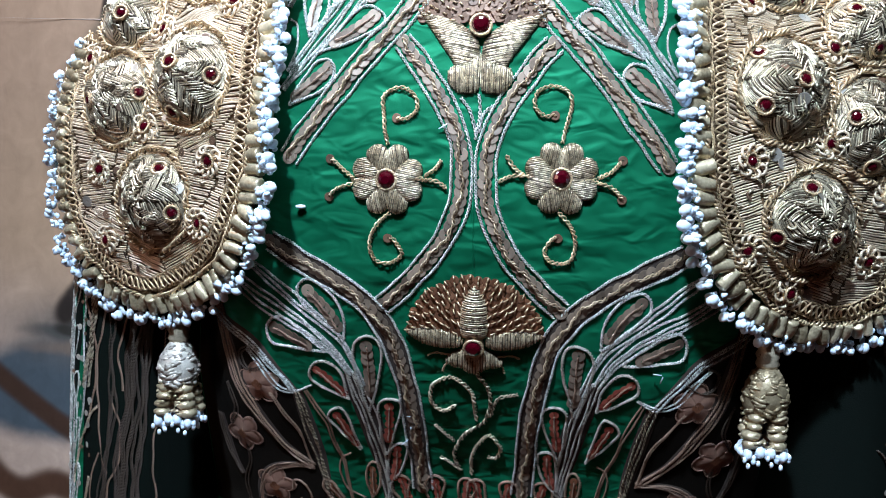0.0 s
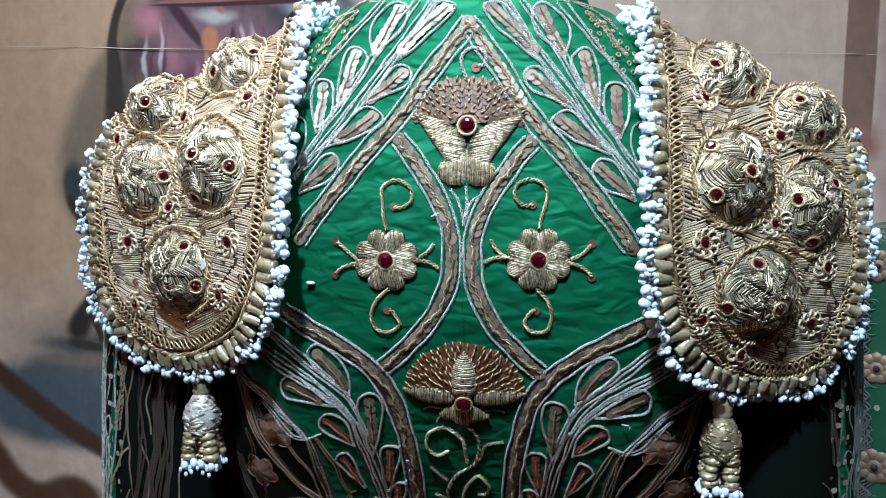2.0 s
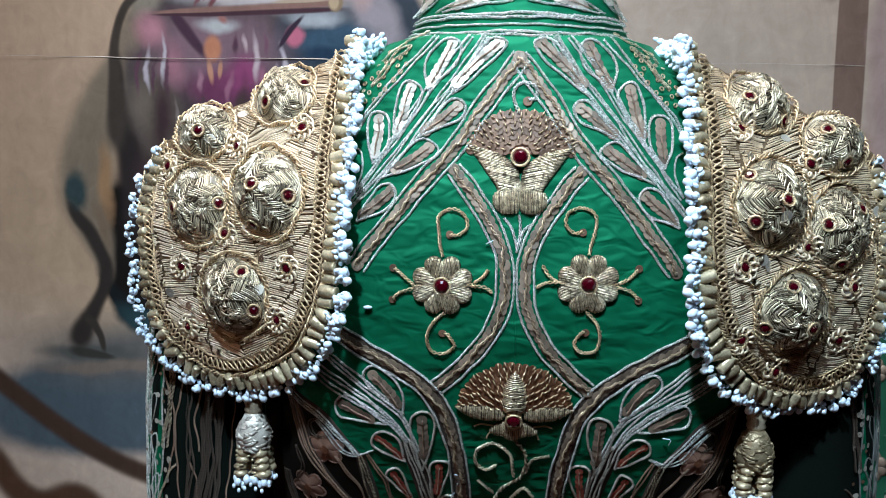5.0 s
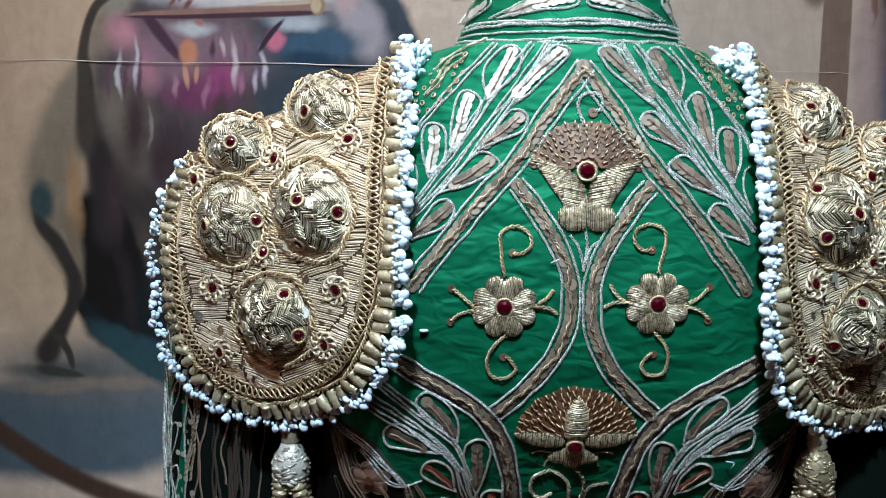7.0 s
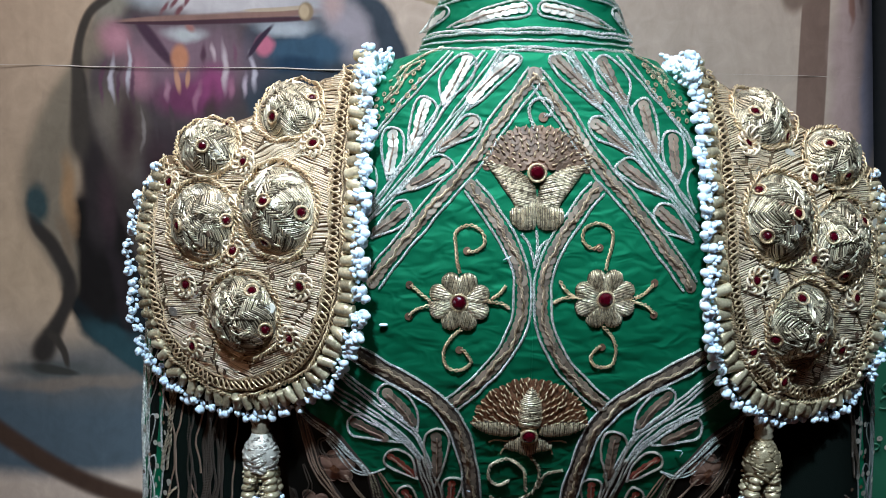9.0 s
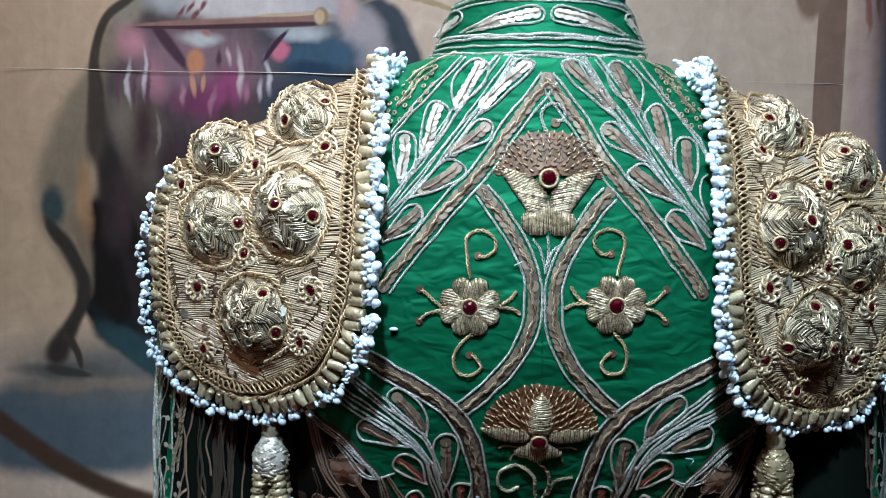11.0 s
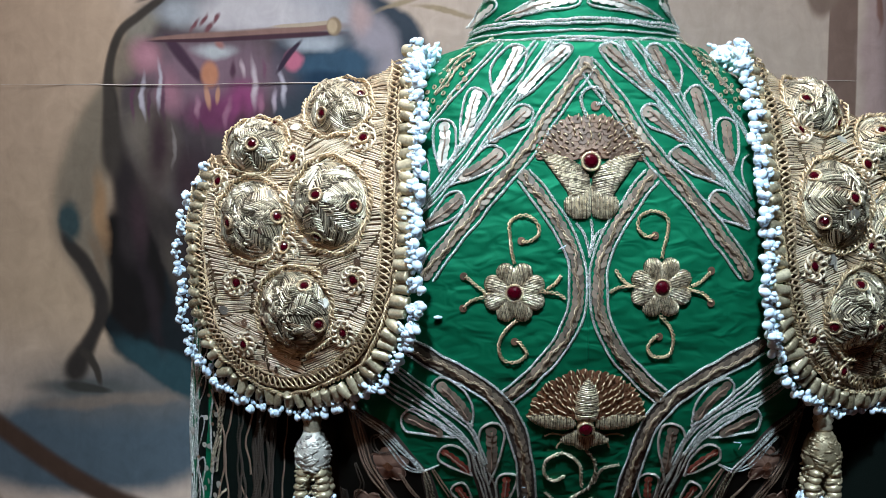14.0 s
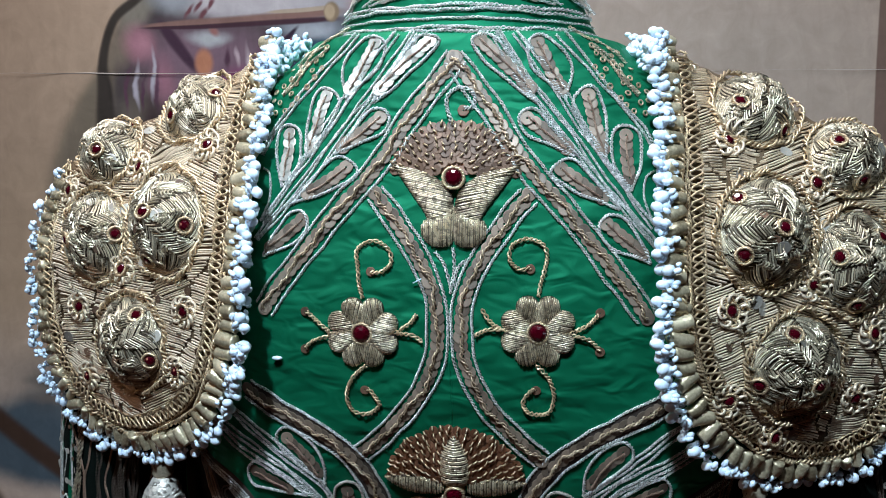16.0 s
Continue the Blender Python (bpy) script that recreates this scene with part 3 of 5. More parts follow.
                geo.thread([skin.at(x, z, pad(x, z) + lift) for x, z in run], [skin.normal(x, z) for x, z in run], radius)
            run = []


def sequin_mesh(name, r, material, sides=14):
    """A thin flat disc with a stitching hole and a turned-down rim."""
    g = Geo()
    rows = [(0.13, -0.5), (0.15, 0.0), (0.90, 0.12), (1.0, -0.15), (0.98, -0.5)]
    g.ring_tube([[(r * q * math.cos(math.tau * k / sides), r * q * math.sin(math.tau * k / sides), r * h * 0.12) for k in range(sides)] for q, h in rows], caps=False)
    return g.mesh(name, material, False)


SEQUIN_8 = sequin_mesh("sequin", 0.0044, SEQUIN)
SEQUIN_SILVER = sequin_mesh("sequin", 0.0043, SILVER_SEQUIN)
SEQUIN_COPPER = sequin_mesh("sequin", 0.0029, COPPER_SEQUIN)
SEQUIN_RED = sequin_mesh("sequin", 0.0033, RED_SEQUIN)
SEQUIN_BROWN = sequin_mesh("sequin", 0.0035, COPPER_SEQUIN)
SEQUIN_RUST = sequin_mesh("sequin", 0.0029, RUST_SEQUIN)


def ring_mesh(name, r, material):
    g = Geo()
    g.tube([(r * math.cos(math.tau * k / 12), r * math.sin(math.tau * k / 12), 0) for k in range(13)], r * 0.36, 5)
    return g.mesh(name, material)


SEQUIN_RING = ring_mesh("sequin", 0.0015, TARNISHED)


def sequin_row(skin, flat, me, parent, gap=0.0056, h=0.0007, tilt=-5):
    line = curve(flat, gap)
    for i, p in enumerate(line):
        q = line[min(i + 1, len(line) - 1)] - line[max(i - 1, 0)]
        n = skin.normal(p.x, p.y)
        wob = Matrix.Rotation(radians(tilt + random.uniform(-5, 5)), 4, "Y") @ Matrix.Rotation(radians(random.uniform(-8, 8)), 4, "X")
        side = Vector((random.uniform(-1, 1), random.uniform(-1, 1))) * 0.0004
        piece("sequin", me, parent, Matrix.Translation(skin.at(p.x + side.x, p.y + side.y, h + 0.0004)) @ basis(n, Vector((q.x, 0, q.y))) @ wob)


def gem_mesh(name, r):
    """A cut stone: table, crown and girdle."""
    g = Geo()
    rows = [(1.0, -0.2), (1.0, 0.25), (0.82, 0.55), (0.48, 0.78)]
    g.ring_tube([[(r * q * math.cos(math.tau * (k + 0.5 * (i > 1)) / 10), r * q * math.sin(math.tau * (k + 0.5 * (i > 1)) / 10), r * h) for k in range(10)] for i, (q, h) in enumerate(rows)])
    return g.mesh(name, RUBY, False)


GEM = gem_mesh("gem", 0.0054)
SMALL_GEM = gem_mesh("gem", 0.0035)


def ring_flat(x, z, r, n=24, rz=None):
    rz = rz or r
    return [(x + r * math.cos(math.tau * k / n), z + rz * math.sin(math.tau * k / n)) for k in range(n + 1)]


# ---------------------------------------------------------------- the room
def slab(name, lo, hi, material, label, category):
    g = Geo()
    g.box(lo, hi)
    return tagged(part(name, g, material, None, smooth=False), label, category, kind="structure")


slab("floor", (-2.6, -3.2, -0.1), (2.6, 2.2, 0.0), DARK_FLOOR, "dark red-brown gallery floor", "floor")
slab("ceiling", (-2.6, -3.2, 2.9), (2.6, 2.2, 3.0), CEILING_PAINT, "dark painted gallery ceiling", "ceiling")
slab("wall_west", (-2.7, -3.2, 0.0), (-2.6, 2.2, 2.9), GREY_PAINT, "grey painted gallery wall", "wall")
slab("wall_east", (2.6, -3.2, 0.0), (2.7, 2.2, 2.9), GREY_PAINT, "grey painted gallery wall", "wall")
slab("wall_south", (-2.6, -3.3, 0.0), (2.6, -3.2, 2.9), GREY_PAINT, "grey painted gallery wall", "wall")
slab("wall_north", (-2.6, 1.0, 0.0), (2.6, 1.1, 2.9), BLACK, "black gallery wall behind the printed mural", "wall")


def mural():
    """Sheets of printed canvas, butted along level seams whose edges curl a little."""
    root = tagged(new("mural"), "printed canvas mural in faded sand, brown and plum patches", "mural", kind="structure")
    bands = (0.20, 2.6)
    for lo, hi in zip(bands, bands[1:]):
        g = Geo()
        cols = 60
        rows = []
        for z, curl in ((lo, 0.0035), (lo + 0.004, 0.0), (hi - 0.004, 0.0), (hi, 0.003)):
            rows.append([(-2.2 + k * (2.2 + 0.668 - 0.085 * (z - 1.6)) / cols, 0.975 + 0.002 * math.sin(k * 0.9 + lo * 9) - curl * (0.6 + 0.4 * math.sin(k * 0.37 + z * 5)), z) for k in range(cols + 1)])
        g.ring_tube(rows, closed=False, caps=False)
        sheet = part("canvas_sheet", g, MURAL, root)
        solid = sheet.modifiers.new("thickness", "SOLIDIFY")
        solid.thickness, solid.offset = 0.006, 1
    for z, r in ((1.4240, 0.0014),):
        g = Geo()
        g.tube([(-2.2 + k * (2.2 + 0.66) / 60, 0.9672 + 0.001 * math.sin(k * 1.3), z + 0.0011 * math.sin(k * 0.71) + 0.0006 * math.sin(k * 2.3)) for k in range(61)], r, 5,
               lambda t: (0.65 + 0.35 * math.sin(t * 40)) * (1.0 if 0.515 < t < 0.72 else 0.35))
        part("seam", g, SEAM, root, "pale frayed seam between two sheets")


mural()


def lamp_body(at):
    root = tagged(new("ceiling_spot"), "dark steel ceiling spot lamp", "lamp", "ceiling spots")
    root.matrix_world = pose(*at)
    g = Geo()
    g.ring_tube([[(r * math.cos(math.tau * k / 20), r * math.sin(math.tau * k / 20), z) for k in range(20)] for r, z in ((0.075, 0.05), (0.09, 0.06), (0.09, 0.26), (0.05, 0.30))], caps=False)
    part("housing", g, STEEL, root).matrix_parent_inverse = Matrix()
    g = Geo()
    g.tube([(0, 0, 0.28), (0, 0, 0.36)], 0.015, 8)
    part("stem", g, STEEL, root).matrix_parent_inverse = Matrix()


lamp_body((-0.22, -1.04, 2.54))
lamp_body((0.36, -0.95, 2.54))


# ---------------------------------------------------------------- the jacket: sheets that everything is sewn to
def step_between(table, z):
    if z <= table[0][0]:
        return table[0][1]
    for (a, va), (b, vb) in zip(table, table[1:]):
        if z <= b:
            t = (z - a) / (b - a)
            t = t * t * (3 - 2 * t)
            return va + (vb - va) * t
    return table[-1][1]


WIDE = ((0.86, 0.206), (1.05, 0.213), (1.20, 0.205), (1.29, 0.195), (1.335, 0.165), (1.350, 0.148), (1.362, 0.127), (1.375, 0.110), (1.385, 0.099), (1.40, 0.088))


def mid_y(z):
    return 0.112 + 0.3 * max(0.0, 1.05 - z)



def back_deep(x, z):
    low, z = max(0.0, 1.0 - max(z, 0.95)), max(z, 1.0)
    s, a = (z - 1.2) * 10, (10 * x) ** 2
    y = -0.0004 - 0.0032 * s + 0.0153 * s * s - 0.0018 * s ** 3 - 0.0007 * s ** 4 + 0.0046 * a + 0.0025 * a * s + 0.0010 * a * a
    t = min(abs(x) / step_between(WIDE, z), 1.0)
    y += 0.45 * low
    return y + (mid_y(z - low) - y) * t ** 7


BACK = Skin(back_deep)


def collar_deep(x, z):
    t = min(max((z - 1.380) / 0.047, 0), 1)
    rx, ry = 0.092 - 0.021 * t ** 0.7, 0.080 - 0.014 * t
    k = min(abs(x) / rx, 0.998)
    return 0.108 - ry * math.sqrt(1 - k * k)


COLLAR = Skin(collar_deep)


def fall(x, z):
    d = z - 1.185
    if d < 0:
        return 2.8 * d * d
    over = min(max((x - 0.14) / 0.06, 0.0), 1.0)
    return 2.2 * d * d + (3.5 * min(max((x - 0.135) / 0.045, 0.0), 1.0) * (z - 1.275) ** 2 if z > 1.275 else 0) + (60 * over * (z - 1.28) ** 3 if z > 1.28 else 0)


def pad_deep(x, z):
    x = abs(x)
    return 0.029 + 0.55 * (x - 0.2) + fall(x, z) + (2 * (x - 0.27) ** 2 if x > 0.27 else 0)


# the five stuffed bosses of each shoulder piece: x, z, half width, half height, stuffing
BOSSES = {-1: ((0.216, 1.179, 0.0285, 0.0300, 0.0165), (0.188, 1.260, 0.0288, 0.0308, 0.0190), (0.254, 1.247, 0.0275, 0.0290, 0.0160),
               (0.187, 1.335, 0.0275, 0.0215, 0.0170), (0.255, 1.304, 0.0260, 0.0200, 0.0165)),
          1: ((0.207, 1.178, 0.0290, 0.0300, 0.0165), (0.186, 1.259, 0.0288, 0.0308, 0.0190), (0.247, 1.239, 0.0262, 0.0300, 0.0155),
              (0.188, 1.334, 0.0280, 0.0215, 0.0170), (0.248, 1.303, 0.0260, 0.0210, 0.0165))}


def pad_lift(x, z):
    best = 0.0
    for bx, bz, rx, rz, up in BOSSES[-1 if x < 0 else 1]:
        q = ((abs(x) - bx) / rx) ** 2 + ((z - bz) / rz) ** 2
        if q < 1:
            best = max(best, up * (1 - q) ** 0.92)
    # the padding between is a little lumpy
    return best + 0.0011 * math.sin(260 * x + 90 * z) * math.sin(230 * z - 70 * x)


PAD = Skin(pad_deep, pad_lift)
PAD_FLAT = Skin(pad_deep)

jacket = tagged(new("bullfighter_jacket"), "green satin jacket with gold and silver embroidery, on a mannequin", "jacket")


def body():
    g = Geo()
    rings = []
    zs = [0.86 + 0.01 * i for i in range(52)] + [1.376]
    for z in zs:
        hw = step_between(WIDE, z)
        ring = []
        for k in range(97):
            x = hw * math.sin(math.pi * (k / 96 - 0.5))
            ring.append((x, back_deep(x, z), z))
        for k in range(1, 32):
            a = math.pi * k / 32
            ring.append((hw * math.cos(a), mid_y(z) + (0.11 if z < 1.33 else 0.11 * hw / 0.19) * math.sin(a), z))
        rings.append(ring)
    # the neckline closes in under the collar
    last = []
    for x, y, z in rings[-1]:
        q = math.hypot(x / 0.089, (y - 0.108) / 0.077)
        last.append((x / q, 0.108 + (y - 0.108) / q, 1.3815))
    rings.append(last)
    g.ring_tube(rings, caps=False)
    return part("body", g, GREEN, jacket, "dark green satin back and fronts")


body()


def collar():
    g = Geo()
    rings = []
    for i in range(11):
        t = i / 10
        z = 1.378 + 0.049 * t
        rx, ry = 0.092 - 0.021 * t ** 0.7, 0.080 - 0.014 * t
        rings.append([(rx * math.sin(math.tau * k / 72), 0.108 - ry * math.cos(math.tau * k / 72), z - 0.010 * t * (1 - math.cos(math.tau * k / 72)) / 2) for k in range(72)])
    inner = [[(p[0] * 0.96, 0.108 + (p[1] - 0.108) * 0.96, p[2] + (0.001 if i == 0 else -0.002)) for p in rings[j]] for i, j in enumerate((10, 5, 0))]
    g.ring_tube(rings + inner, caps=False)
    ob = part("collar", g, GREEN, jacket, "standing green collar with silver leaf embroidery")
    for z, r in ((1.4240, 0.0011), (1.4205, 0.0008), (1.3948, 0.0011), (1.3922, 0.0011), (1.3868, 0.0008), (1.3812, 0.0010), (1.3788, 0.0011)):
        w = 0.070 + (1.427 - z) * 0.42
        dip = 0.006 * (z - 1.378) / 0.05
        g = Geo()
        cord(g, COLLAR, [(w * math.sin(a) * 0.97, z - dip * (1 - math.cos(a))) for a in [math.pi * (k / 16 - 0.5) for k in range(17)]], r)
        part("silver_cord", g, SILVER, ob, "silver twisted cord")
    for side in (-1, 1):
        for x0, x1 in ((3, 63), (62, 86)):
            g = Geo()
            cord(g, COLLAR, mm([(side * x1, 198), (side * (x0 * 0.5 + x1 * 0.5), 211), (side * (x0 + 8), 216.5), (side * (x0 + 1), 214), (side * x0, 208.5), (side * (x0 + 5), 204), (side * (x0 * 0.5 + x1 * 0.5), 201), (side * (x1 - 4), 198)]), 0.0009)
            part("leaf_cord", g, SILVER, ob, "silver twisted cord bent into a leaf")
    for side in (-1, 1):
        sequin_row(COLLAR, mm([(side * 9, 210.5), (side * 26, 207.5), (side * 46, 202)]), SEQUIN_SILVER, ob)
        sequin_row(COLLAR, mm([(side * 67, 208.5), (side * 75, 204)]), SEQUIN_SILVER, ob)
        g = Geo()
        cord(g, COLLAR, mm([(side * 6, 211), (side * 26, 207.5), (side * 52, 200)]), 0.0006, h=0.0020)
        part("vein", g, BROWN_CORD, ob)


collar()


# ---------------------------------------------------------------- embroidery on the back
def sequin_band(flat, half, name, label, sequins=SEQUIN_8):
    """A row of sequins couched under a gold cord, between two edging cords."""
    line = curve(flat, 0.0009)
    g = Geo()
    off = offset(line, 1.0)
    cord(g, BACK, [p + (q - p) * (0.0006 * math.sin(i * 0.62) + 0.0009 * math.sin(i * 0.17 + flat[0][0] * 900)) for i, (p, q) in enumerate(zip(line, off))], 0.00108, 0.0072, h=0.0023)
    ob = part(name, g, TARNISHED, jacket, label)
    for d in (half, -half):
        g = Geo()
        cord(g, BACK, offset(line, d), 0.00098, 0.0046)
        part("edging_cord", g, SILVER, ob, "silver twisted edging cord")
    sequin_row(BACK, flat, sequins, ob)
    # only the low bands get the dark strip
    if flat[-1][1] < 1.1:
        backing(line, lambda t: half, ob)


def backing(line, half, parent):
    """A strip of dark brown under the metalwork, darkening the ground there; half gives its half width along the line.
    """
    off = offset(line, 1.0)
    g = Geo()
    rows = []
    for i, (p, q) in enumerate(zip(line, off)):
        w = half(i / len(line))
        rows.append([BACK.at(p.x + (q.x - p.x) * w * s, p.y + (q.y - p.y) * w * s, h) for s, h in ((-1, 0.0001), (-0.85, 0.0006), (0, 0.0007), (0.85, 0.0006), (1, 0.0001))])
    g.ring_tube(rows[::3] + rows[-1:], closed=False, caps=False)
    part("felt_backing", g, DARK_BACKING, parent)


def leaf(outline, vein, me, material=SILVER):
    g = Geo()
    line = curve(list(outline) + [outline[0]], 0.0009)
    cord(g, BACK, line, 0.00104, 0.0044)
    ob = part("leaf", g, material, jacket, "leaf outlined in silver cord and filled with sequins")
    sequin_row(BACK, vein, me, ob, 0.0050)
    g = Geo()
    cord(g, BACK, curve(vein, 0.0007), 0.00062, 0.0050, h=0.0020)
    part("vein", g, BROWN_CORD, ob)


def stem(flat, strands, gap, material=SILVER, label="stem of parallel silver cords"):
    line = curve(flat, 0.0009)
    ob = None
    for k in range(strands):
        g = Geo()
        d = (k - (strands - 1) / 2) * gap
        n = len(line)
        off = offset(line, 1.0)
        sway = random.uniform(0, 6)
        cord(g, BACK, [p + (q - p) * (0.0007 * (strands > 1) * math.sin(i * 0.045 + sway) + d * (0.45 + 0.55 * math.sin(math.pi * min(i / n * 1.1 + 0.12, 1)))) for i, (p, q) in enumerate(zip(line, off))], min(max(gap * 0.33, 0.00076), 0.00092), 0.0042)
        if ob is None:
            ob = part("stem", g, material, jacket, label)
        else:
            part("cord", g, material, ob)
    if strands > 2 and flat[-1][1] < 1.06:
        backing(line, lambda t: 0.0015 + strands * gap / 2 * (0.45 + 0.55 * math.sin(math.pi * min(t * 1.1 + 0.12, 1))), ob)


for side in (-1, 1):
    # left leaves get brighter sequins: the lamp's reflection is in the colour
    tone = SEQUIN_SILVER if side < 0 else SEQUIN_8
    sequin_band(mm([(1, 163), (-11, 147), (-25, 128), (-38, 108), (-51, 91), (-68, 72), (-85, 51), (-104, 27), (-116, 10)], -side), 0.0066, "sequin_band", "band of champagne sequins rising to a point")
    sequin_band(mm([(-46, 82), (-32, 65), (-18, 43), (-10, 25), (-7, 7), (-8, -13), (-15, -32), (-27, -51), (-41, -67), (-56, -81)], -side), 0.0062, "sequin_band", "curved band of champagne sequins between silver cords")
    sequin_band(mm([(-130, -43), (-106, -56), (-84, -68), (-66, -82), (-53, -100), (-45, -124), (-40, -155), (-37, -193), (-35, -225)], -side), 0.0068, "sequin_band", "band of sequins sweeping down to the waist")
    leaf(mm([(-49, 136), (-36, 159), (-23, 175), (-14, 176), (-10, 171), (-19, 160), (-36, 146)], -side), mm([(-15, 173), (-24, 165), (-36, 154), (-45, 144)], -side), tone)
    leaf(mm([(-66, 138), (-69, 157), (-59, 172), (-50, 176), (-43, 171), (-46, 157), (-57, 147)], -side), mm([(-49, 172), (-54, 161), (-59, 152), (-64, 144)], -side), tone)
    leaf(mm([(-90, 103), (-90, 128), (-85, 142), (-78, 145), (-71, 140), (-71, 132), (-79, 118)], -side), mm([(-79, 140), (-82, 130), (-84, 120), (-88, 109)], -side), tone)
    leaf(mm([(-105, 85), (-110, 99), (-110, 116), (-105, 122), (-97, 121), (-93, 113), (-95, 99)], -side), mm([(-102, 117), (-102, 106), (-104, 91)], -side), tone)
    leaf(mm([(-72, 105), (-56, 125), (-49, 132), (-42, 131), (-39, 125), (-45, 116), (-66, 108)], -side), mm([(-44, 127), (-55, 118), (-67, 109)], -side), SEQUIN_8)
    leaf(mm([(-98, 74), (-83, 92), (-71, 103), (-62, 101), (-58, 94), (-72, 84)], -side), mm([(-64, 97), (-76, 88), (-88, 81)], -side), SEQUIN_8)
    leaf(mm([(-117, 42), (-104, 65), (-93, 71), (-88, 67), (-88, 60), (-96, 51)], -side), mm([(-91, 65), (-102, 56), (-112, 48)], -side), SEQUIN_8)
    stem(mm([(-24, 178), (-39, 155), (-53, 136), (-70, 114), (-87, 92), (-104, 72), (-122, 52)], -side), 4, 0.0024)
    stem(mm([(-36, 178), (-50, 160), (-64, 141), (-75, 123), (-89, 103), (-103, 84), (-119, 63)], -side), 3, 0.0024)
    stem(mm([(-61, 178), (-74, 164), (-93, 142), (-112, 120), (-121, 104)], -side), 2, 0.0040, label="double silver cord along the shoulder")
    stem(mm([(-81, 170), (-92, 163), (-101, 151), (-110, 141)], -side), 2, 0.0030, OLD_SILVER, "tarnished cord scallop on the shoulder")
    stem(mm([(-119, 66), (-113, 80), (-114, 92), (-119, 96)], -side), 1, 0.002)
    # below the waist bands
    stem(mm([(-160, -70), (-136, -84), (-108, -100), (-90, -116), (-80, -132)], -side), 4, 0.0036)
    stem(mm([(-80, -130), (-75, -147), (-69, -168), (-63, -205), (-59, -238)], -side), 4, 0.0034, LOWER_SILVER, "lower stem of darker silver cords")
    # small loops at the hem
    for x, lean in ((-24, -4), (-8, 3), (-46, -6)):
        leaf(mm([(x, -246), (x - 5 + lean, -228), (x - 4 + lean, -217), (x + 2 + lean, -213), (x + 8 + lean, -218), (x + 6 + lean, -230)], -side), mm([(x + 2 + lean, -218), (x + 2 + lean * 0.6, -228), (x + 1, -238)], -side), SEQUIN_RED, BROWN_CORD)
    stem(mm([(-152, -53), (-131, -68), (-111, -84), (-88, -103), (-78, -120), (-72, -140)], -side), 3, 0.0031)
    leaf(mm([(-82, -106), (-95, -95), (-109, -82), (-111, -72), (-104, -67), (-91, -74), (-83, -88)], -side), mm([(-105, -74), (-95, -84), (-86, -98)], -side), SEQUIN_8)
    leaf(mm([(-96, -116), (-117, -115), (-133, -112), (-136, -102), (-129, -93), (-116, -98)], -side), mm([(-130, -101), (-118, -107), (-108, -112)], -side), SEQUIN_8)
    leaf(mm([(-82, -151), (-95, -145), (-108, -136), (-106, -126), (-95, -123), (-86, -133)], -side), mm([(-103, -130), (-94, -137), (-86, -146)], -side), SEQUIN_RED, LOWER_SILVER)
    leaf(mm([(-69, -159), (-76, -131), (-78, -116), (-75, -107), (-66, -103), (-59, -108), (-59, -125)], -side), mm([(-68, -110), (-67, -128), (-67, -144)], -side), SEQUIN_8, LOWER_SILVER)
    leaf(mm([(-60, -195), (-63, -170), (-63, -155), (-55, -149), (-47, -153), (-50, -169)], -side), mm([(-55, -155), (-56, -168), (-58, -182)], -side), SEQUIN_RED, LOWER_SILVER)
    leaf(mm([(-78, -193), (-92, -177), (-99, -167), (-93, -159), (-86, -161)], -side), mm([(-92, -165), (-87, -175), (-81, -188)], -side), SEQUIN_RED, LOWER_SILVER)
    leaf(mm([(-60, -224), (-58, -194), (-52, -186), (-45, -189), (-50, -210)], -side), mm([(-52, -191), (-53, -204), (-56, -216)], -side), SEQUIN_RED, LOWER_SILVER)
    stem(mm([(-154, -120), (-143, -132), (-133, -145), (-121, -148), (-108, -142)], -side), 2, 0.0022)
    stem(mm([(-119, -148), (-113, -179), (-107, -214), (-104, -242)], -side), 3, 0.0026, OLD_SILVER, "stem of tarnished silver cords")


def side_shade(side):
    """A near-black sheet over the sides of the back, shade laid under the trails."""
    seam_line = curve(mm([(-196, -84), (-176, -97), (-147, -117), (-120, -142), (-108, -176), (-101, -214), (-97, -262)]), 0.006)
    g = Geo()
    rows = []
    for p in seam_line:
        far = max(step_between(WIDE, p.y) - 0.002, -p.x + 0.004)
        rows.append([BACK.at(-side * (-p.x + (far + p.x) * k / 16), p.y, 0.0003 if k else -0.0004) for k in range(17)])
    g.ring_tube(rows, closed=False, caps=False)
    part("velvet_panel", g, SHADE_CLOTH, jacket, "dark sheet standing for the shade at the side")


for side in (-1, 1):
    side_shade(side)


def brown_flower(cx, cz, turn, side):
    """A sewn-down flower of dull cloth petals edged with cord, a dark eye in the middle."""
    root = None
    for k in range(5):
        a = turn + math.tau * k / 5
        poly = []
        for i in range(14):
            b = math.tau * i / 14
            r, w = 0.0085 + 0.0075 * math.cos(b), 0.0062 * math.sin(b)
            poly.append((side * (cx + r * math.cos(a) - w * math.sin(a)), cz + r * math.sin(a) + w * math.cos(a)))
        g = Geo()
        g.ring_tube([[BACK.at(side * cx * (1 - q) + x * q, cz * (1 - q) + z * q, 0.0022 * (1 - q) + 0.0002) for x, z in poly] for q in (1.0, 0.8, 0.4, 0.1)])
        cord(g, BACK, poly + [poly[0]], 0.0006, 0.004)
        petal = part("brown_petal", g, BROWN_SATIN, jacket if root is None else root, "brown cloth petal edged with cord")
        root = root or petal
    for k in range(4):
        x, z = side * cx + 0.002 * math.cos(1.6 * k), cz + 0.002 * math.sin(1.6 * k)
